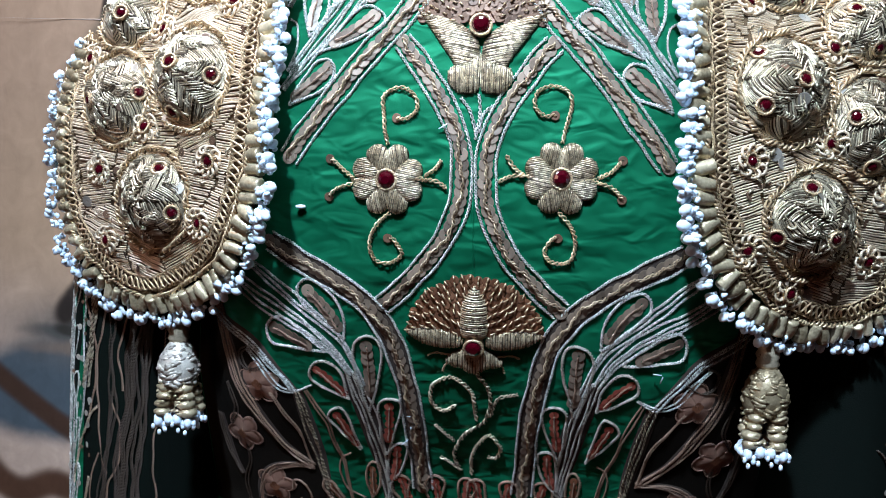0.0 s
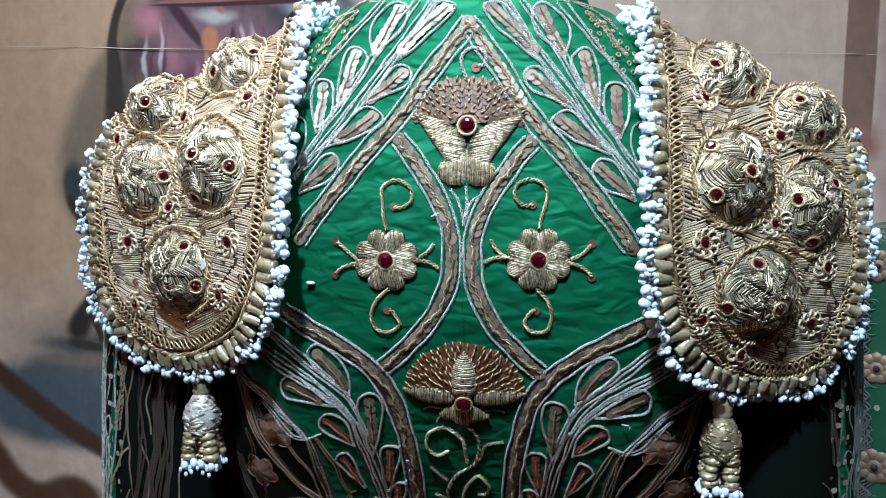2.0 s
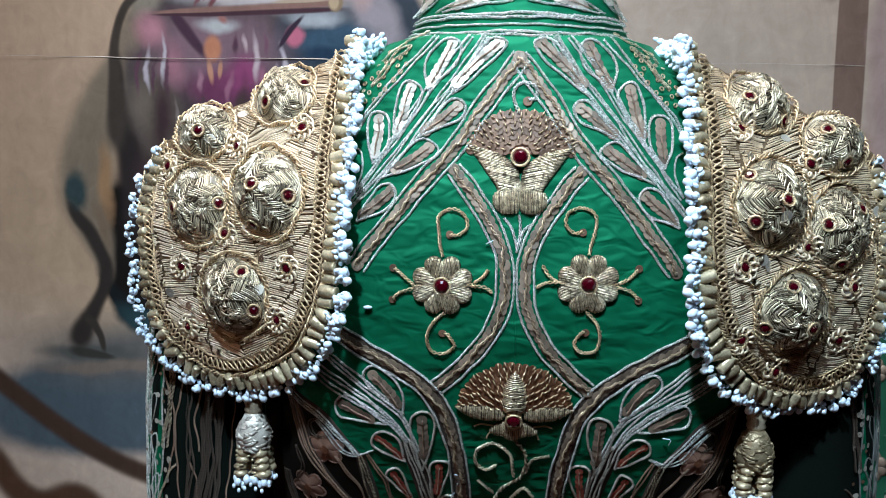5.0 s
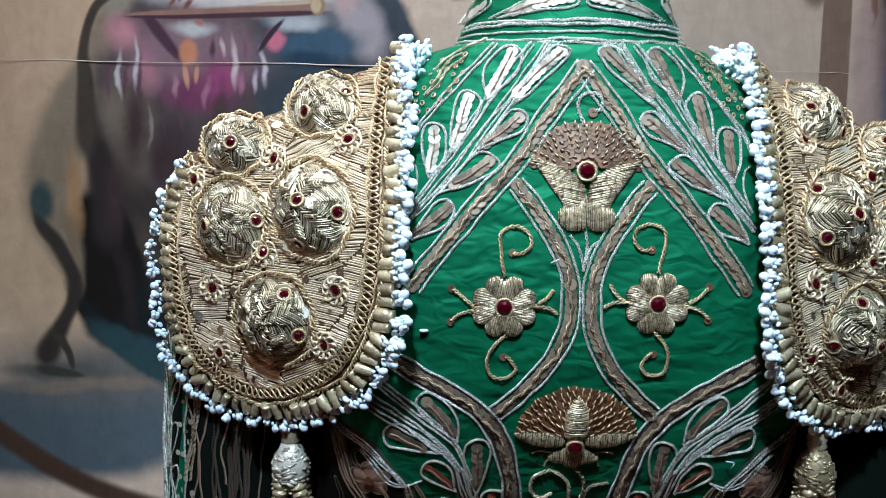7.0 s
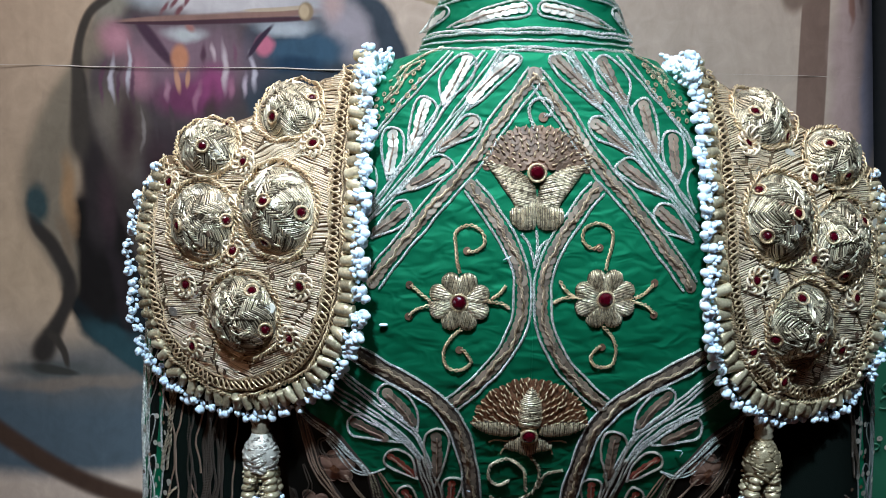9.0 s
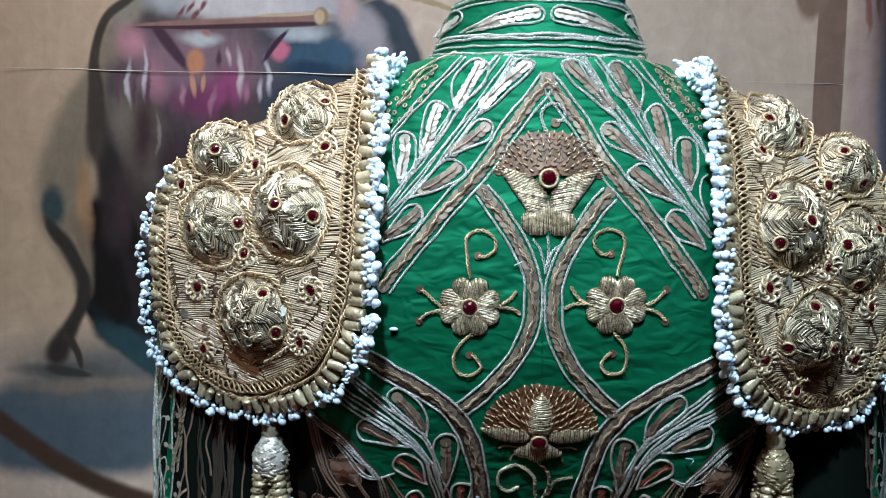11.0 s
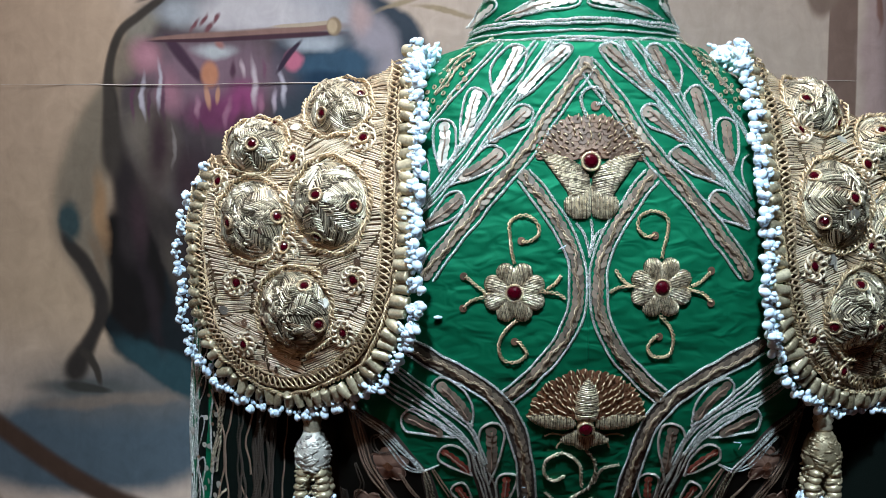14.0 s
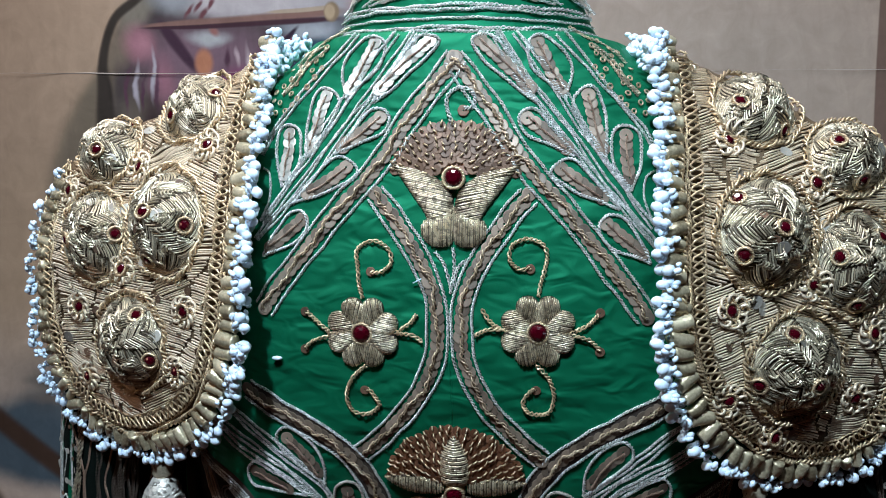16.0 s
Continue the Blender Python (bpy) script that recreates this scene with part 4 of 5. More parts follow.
        piece("sequin", SEQUIN_RUST, root, Matrix.Translation(BACK.at(x, z, 0.0034)) @ basis(BACK.normal(x, z), Vector((1, 0, 0.2 * k))) @ Matrix.Scale(0.8, 4))


for side in (-1, 1):
    # trails on the lower sides, the darkest coloured for the shade there
    dull, worn = "trail of brown cords in a shaded tone", "trail of tarnished cords on the side of the back"
    stem(mm([(-178, -92), (-173, -113), (-168, -132), (-163, -151), (-153, -169), (-143, -184), (-132, -198), (-115, -212)], -side), 4, 0.0026, BROWN_CORD, worn)
    stem(mm([(-181, -99), (-165, -107), (-149, -115), (-138, -127), (-128, -139), (-121, -149)], -side), 3, 0.0026, SILVER, worn)
    stem(mm([(-140, -152), (-130, -169), (-121, -182), (-117, -200), (-114, -214)], -side), 2, 0.0022, BROWN_CORD, worn)
    stem(mm([(-160, -252), (-158, -234), (-149, -220), (-134, -213), (-115, -211)], -side), 3, 0.0020, BROWN_CORD, worn)
    stem(mm([(-133, -235), (-131, -227), (-126, -226), (-121, -231), (-119, -241), (-124, -246), (-128, -242)], -side), 2, 0.0018, BROWN_CORD, worn)
    stem(mm([(-189, -180), (-187, -198), (-183, -213), (-175, -230)], -side), 3, 0.0024, SHADED_BROWN_CORD, dull)
    stem(mm([(-176, -150), (-171, -170), (-178, -186)], -side), 2, 0.0020, SHADED_BROWN_CORD, dull)
    stem(mm([(-168, -196), (-166, -214), (-172, -236), (-170, -256)], -side), 2, 0.0020, SHADED_BROWN_CORD, dull)
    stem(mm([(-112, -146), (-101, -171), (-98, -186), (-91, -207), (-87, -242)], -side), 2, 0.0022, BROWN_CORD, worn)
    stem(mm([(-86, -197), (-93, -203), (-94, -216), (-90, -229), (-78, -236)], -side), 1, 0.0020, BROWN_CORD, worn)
    stem(mm([(-138, -128), (-149, -136), (-158, -134), (-160, -124), (-152, -119)], -side), 2, 0.0020, SHADED_BROWN_CORD, dull)
    leaf(mm([(-72, -236), (-76, -214), (-72, -204), (-66, -208), (-66, -224)], -side), mm([(-71, -210), (-71, -220), (-71, -230)], -side), SEQUIN_RUST, BROWN_CORD)
    leaf(mm([(-92, -240), (-100, -226), (-106, -222), (-108, -230), (-102, -240)], -side), mm([(-104, -227), (-100, -233), (-96, -238)], -side), SEQUIN_RUST, BROWN_CORD)
    brown_flower(-0.147, 1.055, 0.4, side)
    brown_flower(-0.167, 1.010, 0.9, side)
    brown_flower(-0.146, 0.968, 0.1, side)


def shoulder_spangles(side):
    g = Geo()
    cord(g, BACK, mm([(side * 66, 181), (side * 80, 175), (side * 92, 170), (side * 103, 160)]), 0.0009)
    ob = part("spangle_patch", g, OLD_SILVER, jacket, "patch of small dull spangles on the shoulder")
    rnd = random.Random(11)
    put = []
    for k in range(260):
        x, z = rnd.uniform(80, 118), rnd.uniform(128, 174)
        if 1.2 * x + z > 284 or x + z < 236 or any(math.hypot(x - a, z - b) < 4.6 for a, b in put):
            continue
        put.append((x, z))
        x, z = side * x / 1000, 1.2 + z / 1000
        piece("sequin", SEQUIN_RING, ob, Matrix.Translation(BACK.at(x, z, 0.0012)) @ basis(BACK.normal(x, z), Vector((1, 0, 0.4))) @ Matrix.Rotation(rnd.uniform(-0.3, 0.3), 4, "X") @ Matrix.Scale(rnd.uniform(0.85, 1.1), 4))


for side in (-1, 1):
    shoulder_spangles(side)


def stitched(name, poly, angle, pad, parent, material=LAID_PURL, pitch=0.0016, skin=BACK, label="", round_at=None):
    """A stuffed shape covered in laid thread; the stuffing falls off towards its edge."""
    xs, zs = [p[0] for p in poly], [p[1] for p in poly]
    edges = list(zip(poly, poly[1:] + poly[:1]))

    def rim(x, z):
        best = 1.0
        for (ax, az), (bx, bz) in edges:
            dx, dz = bx - ax, bz - az
            t = min(max(((x - ax) * dx + (z - az) * dz) / (dx * dx + dz * dz + 1e-12), 0), 1)
            best = min(best, math.hypot(x - ax - t * dx, z - az - t * dz))
        return best
    soft = pad * 1.6

    def height(x, z):
        q = min(rim(x, z) / soft, 1)
        return pad * math.sqrt(max(1 - (1 - q) ** 2, 0))
    g = Geo()
    satin(g, skin, lambda x, z: inside(poly, x, z), (min(xs), min(zs), max(xs), max(zs)), angle, pitch, pitch * 0.44, height, 0.0011, 2)
    tagged(part("laid_thread", g, material, parent), kind="stuff")
    # the stuffing under the thread
    g = Geo()
    n = len(poly)
    cx, cz = sum(xs) / n, sum(zs) / n
    rings = []
    for q in (1.0, 0.86, 0.66, 0.4, 0.12):
        rings.append([skin.at(cx + (x - cx) * q, cz + (z - cz) * q, height(cx + (x - cx) * q, cz + (z - cz) * q) - 0.0001) for x, z in poly])
    g.ring_tube(rings)
    return part(name, g, BOSS_BASE, parent, label or "padded shape under laid metal thread")


def smooth_poly(pts, step=0.0016):
    return [(p.x, p.y) for p in curve(list(pts) + [pts[0]], step)][:-1]


def set_gem(skin, x, z, me, parent, ring=0.0058, h=0.002, rope=0.0008, tilt=0.0):
    n = skin.normal(x, z)
    piece("gem", me, parent, Matrix.Translation(skin.at(x, z, h)) @ basis(n, Vector((1, 0, 0.3))))
    g = Geo()
    frame_turn = basis(n, Vector((1, 0, 0.3)))
    c = skin.at(x, z, h)
    for k in (0, 1):
        g.tube([c + (frame_turn @ Vector(((ring + 0.0005 * math.cos(a * 9 + math.pi * k)) * math.cos(a), (ring + 0.0005 * math.cos(a * 9 + math.pi * k)) * math.sin(a), 0.0012 + 0.0005 * math.sin(a * 9 + math.pi * k))))
                for a in [math.tau * i / 40 for i in range(41)]], rope * 0.75, 4)
    g.ring_tube([[c + frame_turn @ Vector((r * math.cos(math.tau * i / 16), r * math.sin(math.tau * i / 16), u)) for i in range(16)] for r, u in ((ring + 0.0006, -h), (ring + 0.0002, 0.0006), (ring * 0.6, 0.0004))])
    part("gem_ring", g, GOLD_ROPE, parent)


def flower(cx, cz, side):
    g = Geo()
    for pts in (((-53, 19), (-56, 33), (-56, 47), (-47, 53), (-38, 49), (-36, 41), (-42, 35), (-48, 35)), ((-51, -22), (-60, -30), (-64, -41), (-60, -52), (-51, -54), (-44, -47), (-47, -40), (-51, -37)),
                ((-74, -2), (-81, 2), (-88, 9)), ((-74, -4), (-83, -8), (-89, -13)), ((-31, 0), (-25, 5), (-20, 11)), ((-31, -1), (-23, -2), (-17, -6)),
                ((-74, -3), (-64, -3), (-58, -3)), ((-31, -1), (-40, -2), (-47, -2))):
        cord(g, BACK, [(cx + side * (x + 53) / 1000, cz + (z + 2) / 1000) for x, z in pts], 0.00125, 0.0062, h=0.0014 if abs(pts[0][0] + 53) < 30 and len(pts) > 3 else 0.0016)
    root = part("flower", g, GOLD_ROPE, jacket, "padded gold thread flower with a ruby and curling tendrils")
    for k in range(8):
        a = math.radians(22.5 + 45 * k)
        poly = []
        for i in range(22):
            b = math.tau * i / 22
            r, w = 0.0125 + 0.0106 * math.cos(b), 0.0068 * math.sin(b) * (1 + 0.34 * math.cos(b))
            poly.append((cx + r * math.cos(a) - w * math.sin(a), cz + (r * math.sin(a) + w * math.cos(a)) * 0.98))
        stitched("petal", poly, a + math.radians(34 if k % 2 else -34), 0.0036, root, pitch=0.0011)
    set_gem(BACK, cx, cz, GEM, root, 0.0060, 0.0026)
    for dx, dz in ((-0.005, 0.037), (-0.0005, -0.036), (0.036, 0.0115), (0.0365, -0.0118)):
        x, z = cx - side * dx, cz + dz
        piece("sequin", SEQUIN_COPPER, root, Matrix.Translation(BACK.at(x, z, 0.0012)) @ basis(BACK.normal(x, z), Vector((1, 0, 0))))


flower(-0.0525, 1.1985, 1)
flower(0.0522, 1.2020, -1)


def fan(parent, cx, cz, rx, rz, low, material_mesh, rows, gap):
    """Overlapping scales of sequins, each held by a short gold stitch."""
    g = Geo()
    for i in range(rows):
        r = 1.0 - i / rows * 0.82
        count = max(int(math.pi * r * (rx + rz) / 2 / gap), 3)
        for k in range(count + 1):
            a = math.pi * (low + (1 - 2 * low) * (k + 0.5 * (i % 2)) / count)
            if a > math.pi * (1 - low * 0.5):
                continue
            x, z = cx + rx * r * math.cos(a) + random.uniform(-0.0009, 0.0009), cz + rz * r * math.sin(a) + random.uniform(-0.0009, 0.0009)
            n = BACK.normal(x, z)
            out = Vector((math.cos(a), 0, math.sin(a)))
            m = Matrix.Translation(BACK.at(x, z, 0.0010 + 0.0002 * i)) @ basis(n, out) @ Matrix.Rotation(radians(9 + random.uniform(-5, 5)), 4, "Y") @ Matrix.Rotation(radians(random.uniform(-6, 6)), 4, "X")
            piece("sequin", material_mesh, parent, m)
            swing = random.uniform(-0.5, 0.5)
            q = Vector((math.cos(a + swing), 0, math.sin(a + swing))) * random.uniform(0.0026, 0.0040)
            g.tube([BACK.at(x, z, 0.0024 + 0.0002 * i), BACK.at(x + q.x * 0.5, z + q.z * 0.5, 0.0032), BACK.at(x + q.x, z + q.z, 0.0018)], 0.00056, 4)
    part("stitches", g, GOLD_ROPE, parent, "short gold stitches")
    g = Geo()
    g.ring_tube([[BACK.at(cx + rx * q * math.cos(a), cz + rz * q * math.sin(a), 0.0009 - 0.0006 * q) for a in [math.pi * k / 20 for k in range(21)]] for q in (0.98, 0.7, 0.4, 0.05)], closed=False, caps=False)
    part("fan_ground", g, BROWN_SATIN, parent)


def butterfly():
    g = Geo()
    cord(g, BACK, mm([(-1, 121), (-4, 130), (-4, 138), (1, 144), (8, 145), (13, 140), (12, 133), (7, 132)]), 0.0012)
    root = part("butterfly_motif", g, SILVER, jacket, "gold butterfly under a fan of copper sequins")
    piece("sequin", SEQUIN_BROWN, root, Matrix.Translation(BACK.at(0.006, 1.331, 0.0012)) @ basis(BACK.normal(0.006, 1.331), Vector((1, 0, 0))))
    for pts in (((1, 50), (2, 37), (1, 24)), ((-9, 48), (-3, 40), (0, 28)), ((10, 44), (5, 38), (2, 28))):
        g = Geo()
        cord(g, BACK, mm(pts), 0.0010)
        part("stalk", g, SILVER, root)
    fan(root, 0.0020, 1.2935, 0.0365, 0.0290, 0.02, SEQUIN_BROWN, 6, 0.0052)
    for s in (-1, 1):
        wing = [((2 + s * x) / 1000, 1.2 + z / 1000) for x, z in ((40, 100.5), (33, 98.6), (26, 97), (16, 94), (8, 89.5), (2.4, 83.5), (0.4, 78), (0.4, 66), (8, 65), (15, 66), (18.5, 72), (25.5, 81.5), (33, 92))]
        stitched("wing", smooth_poly(wing), radians(12 * s), 0.0034, root, label="padded wing of laid gold thread", pitch=0.0010)
        low = [((2 + s * x) / 1000, 1.2 + z / 1000) for x, z in ((0.2, 75.5), (4, 73), (10, 69), (16.5, 67.5), (19.6, 63), (18.4, 56), (13, 51.2), (6.5, 50.6), (0.2, 54.5))]
        stitched("lower_wing", smooth_poly(low), radians(90), 0.0036, root, pitch=0.0012)
    set_gem(BACK, 0.0015, 1.2910, GEM, root, 0.0062, 0.0035, 0.0010)


butterfly()


def bee():
    g = Geo()
    cord(g, BACK, mm([(4, -124), (13, -142), (9, -160), (-4, -175), (-12, -191), (-8, -206)]), 0.00135, 0.0062)
    cord(g, BACK, mm([(4, -161), (1, -141), (-12, -130), (-24, -135), (-26, -147), (-18, -155), (-11, -150)]), 0.00135, 0.0062)
    cord(g, BACK, mm([(13, -158), (19, -144), (30, -139)]), 0.0012, 0.0062)
    cord(g, BACK, mm([(0, -208), (2, -185), (12, -175), (20, -184), (18, -193), (12, -192)]), 0.00135, 0.0062)
    cord(g, BACK, mm([(-25, -168), (-18, -174), (-12, -181)]), 0.0012, 0.0062)
    cord(g, BACK, mm([(-22, -195), (-14, -200), (-8, -206)]), 0.0012, 0.0062)
    root = part("bee_motif", g, OLD_SILVER, jacket, "gold thread bee under copper sequins, on a curling silver stem")
    fan(root, 0.0020, 1.1015, 0.0410, 0.0370, 0.02, SEQUIN_RUST, 8, 0.0048)
    for s in (-1, 1):
        wing = [((2 + s * x) / 1000, 1.2 + z / 1000) for x, z in ((45, -96), (30, -93.5), (17, -95), (9, -98), (8, -106), (18, -108), (31, -106), (40, -101))]
        stitched("wing", smooth_poly(wing), radians(90), 0.0036, root)
        g = Geo()
        for pts in (((14, -113), (24, -112), (30, -114)), ((13, -116), (18, -120), (20, -125))):
            cord(g, BACK, [((2 + s * x) / 1000, 1.2 + z / 1000) for x, z in pts], 0.0007)
        part("leg", g, GOLD_ROPE, root)
    stitched("abdomen", smooth_poly(mm([(2, -64), (-5, -74), (-7.5, -88), (-6, -99), (2, -101), (10, -99), (11.5, -88), (9, -74)])), 0.0, 0.0055, root, LAID_PURL, 0.0014)
    stitched("tail", smooth_poly(mm([(-17, -117), (-12, -111), (-5, -108), (2, -108), (9, -108), (16, -111), (21, -117), (16, -121), (10, -122), (6, -125), (2, -126), (-2, -125), (-6, -122), (-12, -121)])), radians(90), 0.0034, root)
    set_gem(BACK, 0.0020, 1.0950, GEM, root, 0.0060, 0.0045, 0.0009)


bee()


def seam():
    g = Geo()
    g.tube([BACK.at(0.0012 * math.sin(z * 40), z, -0.0003) for z in [1.10 + 0.008 * i for i in range(12)]], 0.0007, 5)
    part("centre_seam", g, GREEN, jacket)
    g = Geo()
    g.ball(BACK.at(-0.107, 1.180, 0.0025), 0.0016, (2.2, 1, 0.9), 5, 8)
    part("loose_bead_chip", g, WHITE_BEAD, jacket, "chipped white bead stuck to the satin")
    for x, z, a, long in ((-19, 31, 0.5, 6), (-41, -170, 1.4, 4), (-42, -160, 0.6, 3), (-46, -182, 0.9, 9), (118, -120, 0.1, 5), (121, -124, 1.5, 6)):
        g = Geo()
        g.tube([BACK.at(x / 1000 + t * long / 1000 * math.cos(a), 1.2 + z / 1000 + t * long / 1000 * math.sin(a), 0.0032 + 0.001 * math.sin(3 * t)) for t in (-0.5, -0.2, 0.1, 0.5)], 0.0004, 5)
        part("lint", g, WHITE_BEAD, jacket, "loose end of white thread")


seam()


# ---------------------------------------------------------------- shoulder pieces
def white_cluster(seed):
    rnd = random.Random(seed)
    g = Geo()
    g.ball((0, 0, 0), 0.0034, (1.25, 1, 0.9), 6, 10)
    for k in range(4):
        a = rnd.uniform(0, math.tau)
        g.ball((rnd.uniform(0.0, 0.0046), 0.0040 * math.cos(a), 0.0040 * math.sin(a)), rnd.uniform(0.0013, 0.0020), (1.6, 1, 1), 5, 8)
    g.ball((0.0066 + rnd.uniform(0, 0.0014), rnd.uniform(-0.0025, 0.0025), rnd.uniform(-0.0025, 0.0025)), 0.0015, (1.5, 1, 1), 4, 7)
    return g.mesh("white_bead", WHITE_BEAD)


CLUSTERS = [white_cluster(k) for k in range(6)]


def barrel_mesh(seed):
    """A stub of coiled gilt wire, ridged and a little crushed."""
    rnd = random.Random(seed)
    g = Geo()
    rows = [(0.0014, -0.0064), (0.0034, -0.0063)]
    for k in range(5):
        z = -0.0058 + 0.0026 * k
        bulge = 0.0039 + 0.0008 * math.cos(z * 200)
        rows += [(bulge + rnd.uniform(-0.0002, 0.0004), z), (bulge - rnd.uniform(0.0001, 0.0003), z + 0.0013)]
    rows += [(0.0034, 0.0064), (0.0014, 0.0065)]
    bend, flat = rnd.uniform(-0.0010, 0.0010), rnd.uniform(0.8, 1.0)
    g.ring_tube([[(1.12 * z, 1.08 * flat * r * math.cos(math.tau * k / 9) + bend * math.cos(z * 240), r * math.sin(math.tau * k / 9)) for k in range(9)] for r, z in rows])
    return g.mesh("gilt_bead", GOLD_BEAD)


BARRELS = [barrel_mesh(k) for k in range(5)]

OUTLINE = ((138, 169), (142, 138), (144, 98), (144, 52), (146, 14), (154, -18), (171, -48), (203, -71), (236, -79), (264, -68), (288, -41), (298, -2), (302, 41), (299, 71), (286, 91))
GILT_LINE = ((127, 176), (128, 122), (128, 83), (128, 46), (131, 16), (135, -16), (150, -51), (172, -75), (204, -91), (238, -95), (271, -88), (290, -65), (303, -35), (307, -4), (309, 31), (305, 56), (296, 80))
WHITE_LINE = ((122, 178), (122, 151), (121, 110), (121, 72), (122, 43), (121, 17), (121, -10), (128, -36), (147, -67), (173, -90), (202, -103), (240, -108), (274, -100), (302, -78), (316, -51), (321, -14), (324, 17), (319, 48), (311, 70), (302, 88))


def epaulette(side):
    def cut(pts):
        """One shoulder piece is worn narrower than the other."""
        return [(x if side < 0 or x < 265 else 265 + (x - 265) * 0.56, z) for x, z in pts]
    edge = [(p.x, p.y) for p in offset(curve(mm(cut(OUTLINE)), 0.012), -0.0105)] + [(0.280, 1.299), (0.255, 1.313), (0.225, 1.331), (0.195, 1.346), (0.165, 1.360)]
    edge = [(side * x, z) for x, z in edge]
    border = [(p.x, p.y) for p in curve(edge + [edge[0]], 0.0022)][:-1]
    g = Geo()
    # padded ground: a close grid clipped to the outline, with a back and a rim
    cx, cz = side * 0.215, 1.24
    rings = []
    for q in [1.0 - 0.0165 * k for k in range(60)]:
        rings.append([PAD.at(cx + (x - cx) * q, cz + (z - cz) * q, -0.0004) for x, z in border])
    under = [PAD_FLAT.at(cx + (x - cx) * q, cz + (z - cz) * q, -0.014) for q in (0.985,) for x, z in border]
    far = [PAD_FLAT.at(cx + (x - cx) * 0.5, cz + (z - cz) * 0.5, -0.016) for x, z in border]
    g.ring_tube([far, under] + rings)
    root = part("epaulette", g, GOLD_BASE, jacket, "stiff gold shoulder piece with five bosses and white bead fringe")

    # laid gold threads in patches of changing direction
    rnd = random.Random(5 if side < 0 else 8)
    seeds = [(rnd.uniform(0.13, 0.32), rnd.uniform(1.10, 1.37), rnd.choice((0.0, 0.12, -0.15, 0.3, -0.35, -0.5))) for k in range(46)]
    outline = mm(cut(OUTLINE)) + [(0.272, 1.300), (0.248, 1.315), (0.215, 1.333), (0.175, 1.353)]
    cells = {}

    def boss_at(x, z):
        for i, (bx, bz, rx, rz, up) in enumerate(BOSSES[side]):
            if ((x - bx) / rx) ** 2 + ((z - bz) / rz) ** 2 < 0.96:
                return i
        return -1

    def which(x, z):
        key = (round(x * 1000), round(z * 1000))
        if key not in cells:
            ax = abs(x)
            if not inside(outline, ax, z) or boss_at(ax, z) >= 0:
                cells[key] = -1
            else:
                cells[key] = min(range(len(seeds)), key=lambda i: (seeds[i][0] - ax) ** 2 + (seeds[i][1] - z) ** 2)
        return cells[key]
    g = Geo()
    for i, (sx, sz, a) in enumerate(seeds):
        satin(g, PAD, lambda x, z, i=i: which(x, z) == i, (side * sx - 0.045, sz - 0.045, side * sx + 0.045, sz + 0.045), a * side, 0.0016, 0.00064, lambda x, z: 0.0002, 0.0022, 3)
    tagged(part("laid_thread", g, GOLD, root, "laid gold thread in patches"), kind="stuff")

    # bosses: wedges of thread laid like a star, rope round the foot, stones on top
    for i, (bx, bz, rx, rz, up) in enumerate(BOSSES[side]):
        g = Geo()
        turn, points = rnd.uniform(0, 1), 6 if i % 2 else 7
        reach = (rx + rz) * 0.72
        for w in range(points):
            way = 0.95 if (w + i) % 3 else -0.8
            for hand in (-1, 1):
                o = 0.0 if way > 0 else 0.0018
                while o < reach + (0.0 if way > 0 else 0.02):
                    run, c = [], 0.0
                    slack = rnd.uniform(0, 0.0016)
                    while True:
                        far_out = o + c * way
                        if far_out <= 0.0008 or far_out >= reach * 0.985:
                            if run or c > 0.03:
                                break
                            c += 0.0011
                            continue
                        rho = math.sin(far_out / reach * math.pi / 2)
                        spread = c / max(rho * rx, 0.0005)
                        if spread > math.pi / points:
                            break
                        a = math.tau * (w + turn) / points + hand * spread
                        run.append((side * (bx + rx * rho * math.cos(a)), bz + rz * rho * math.sin(a)))
                        c += 0.0011
                    if len(run) > 1:
                        g.thread([PAD.at(x, z, 0.0003 + slack) for x, z in run], [PAD.normal(x, z) for x, z in run], 0.00052)
                    o += 0.0017 * rnd.uniform(0.85, 1.2)
        # loose sheaves of short purl laid across the star
        for k in range(30):
            q, a = math.sqrt(rnd.random()) * 0.86, rnd.uniform(0, math.tau)
            mx, mz, way = bx + rx * q * math.cos(a), bz + rz * q * math.sin(a), rnd.uniform(0, math.pi)
            up_by, long, bow = rnd.uniform(0.0005, 0.0032), rnd.uniform(0.0015, 0.0035), rnd.uniform(-0.7, 0.7)
            for j in range(rnd.randrange(2, 6)):
                o = (j - 2) * 0.00160
                run = []
                for c in (-1, -0.5, 0, 0.5, 1):
                    x = mx + long * c * math.cos(way + bow * c) * rnd.uniform(0.94, 1.06) - o * math.sin(way)
                    z = mz + long * c * math.sin(way + bow * c) + o * math.cos(way)
                    if ((x - bx) / rx) ** 2 + ((z - bz) / rz) ** 2 < 0.93:
                        run.append((side * x, z, up_by * (1 - 0.7 * c * c)))
                if len(run) > 2:
                    g.thread([PAD.at(x, z, h + 0.0004) for x, z, h in run], [PAD.normal(x, z) for x, z, h in run], 0.00052)
        tagged(part("star_thread", g, OLD_SILVER, root), kind="stuff")
        g = Geo()
        g.ring_tube([[PAD.at(side * (bx + rx * q * math.cos(math.tau * k / 30)), bz + rz * q * math.sin(math.tau * k / 30), 0.0001) for k in range(30)] for q in (0.995, 0.96, 0.9, 0.8, 0.65, 0.45, 0.2)])
        part("boss", g, BOSS_BASE, root, "domed boss of star-laid metal thread")
        g = Geo()
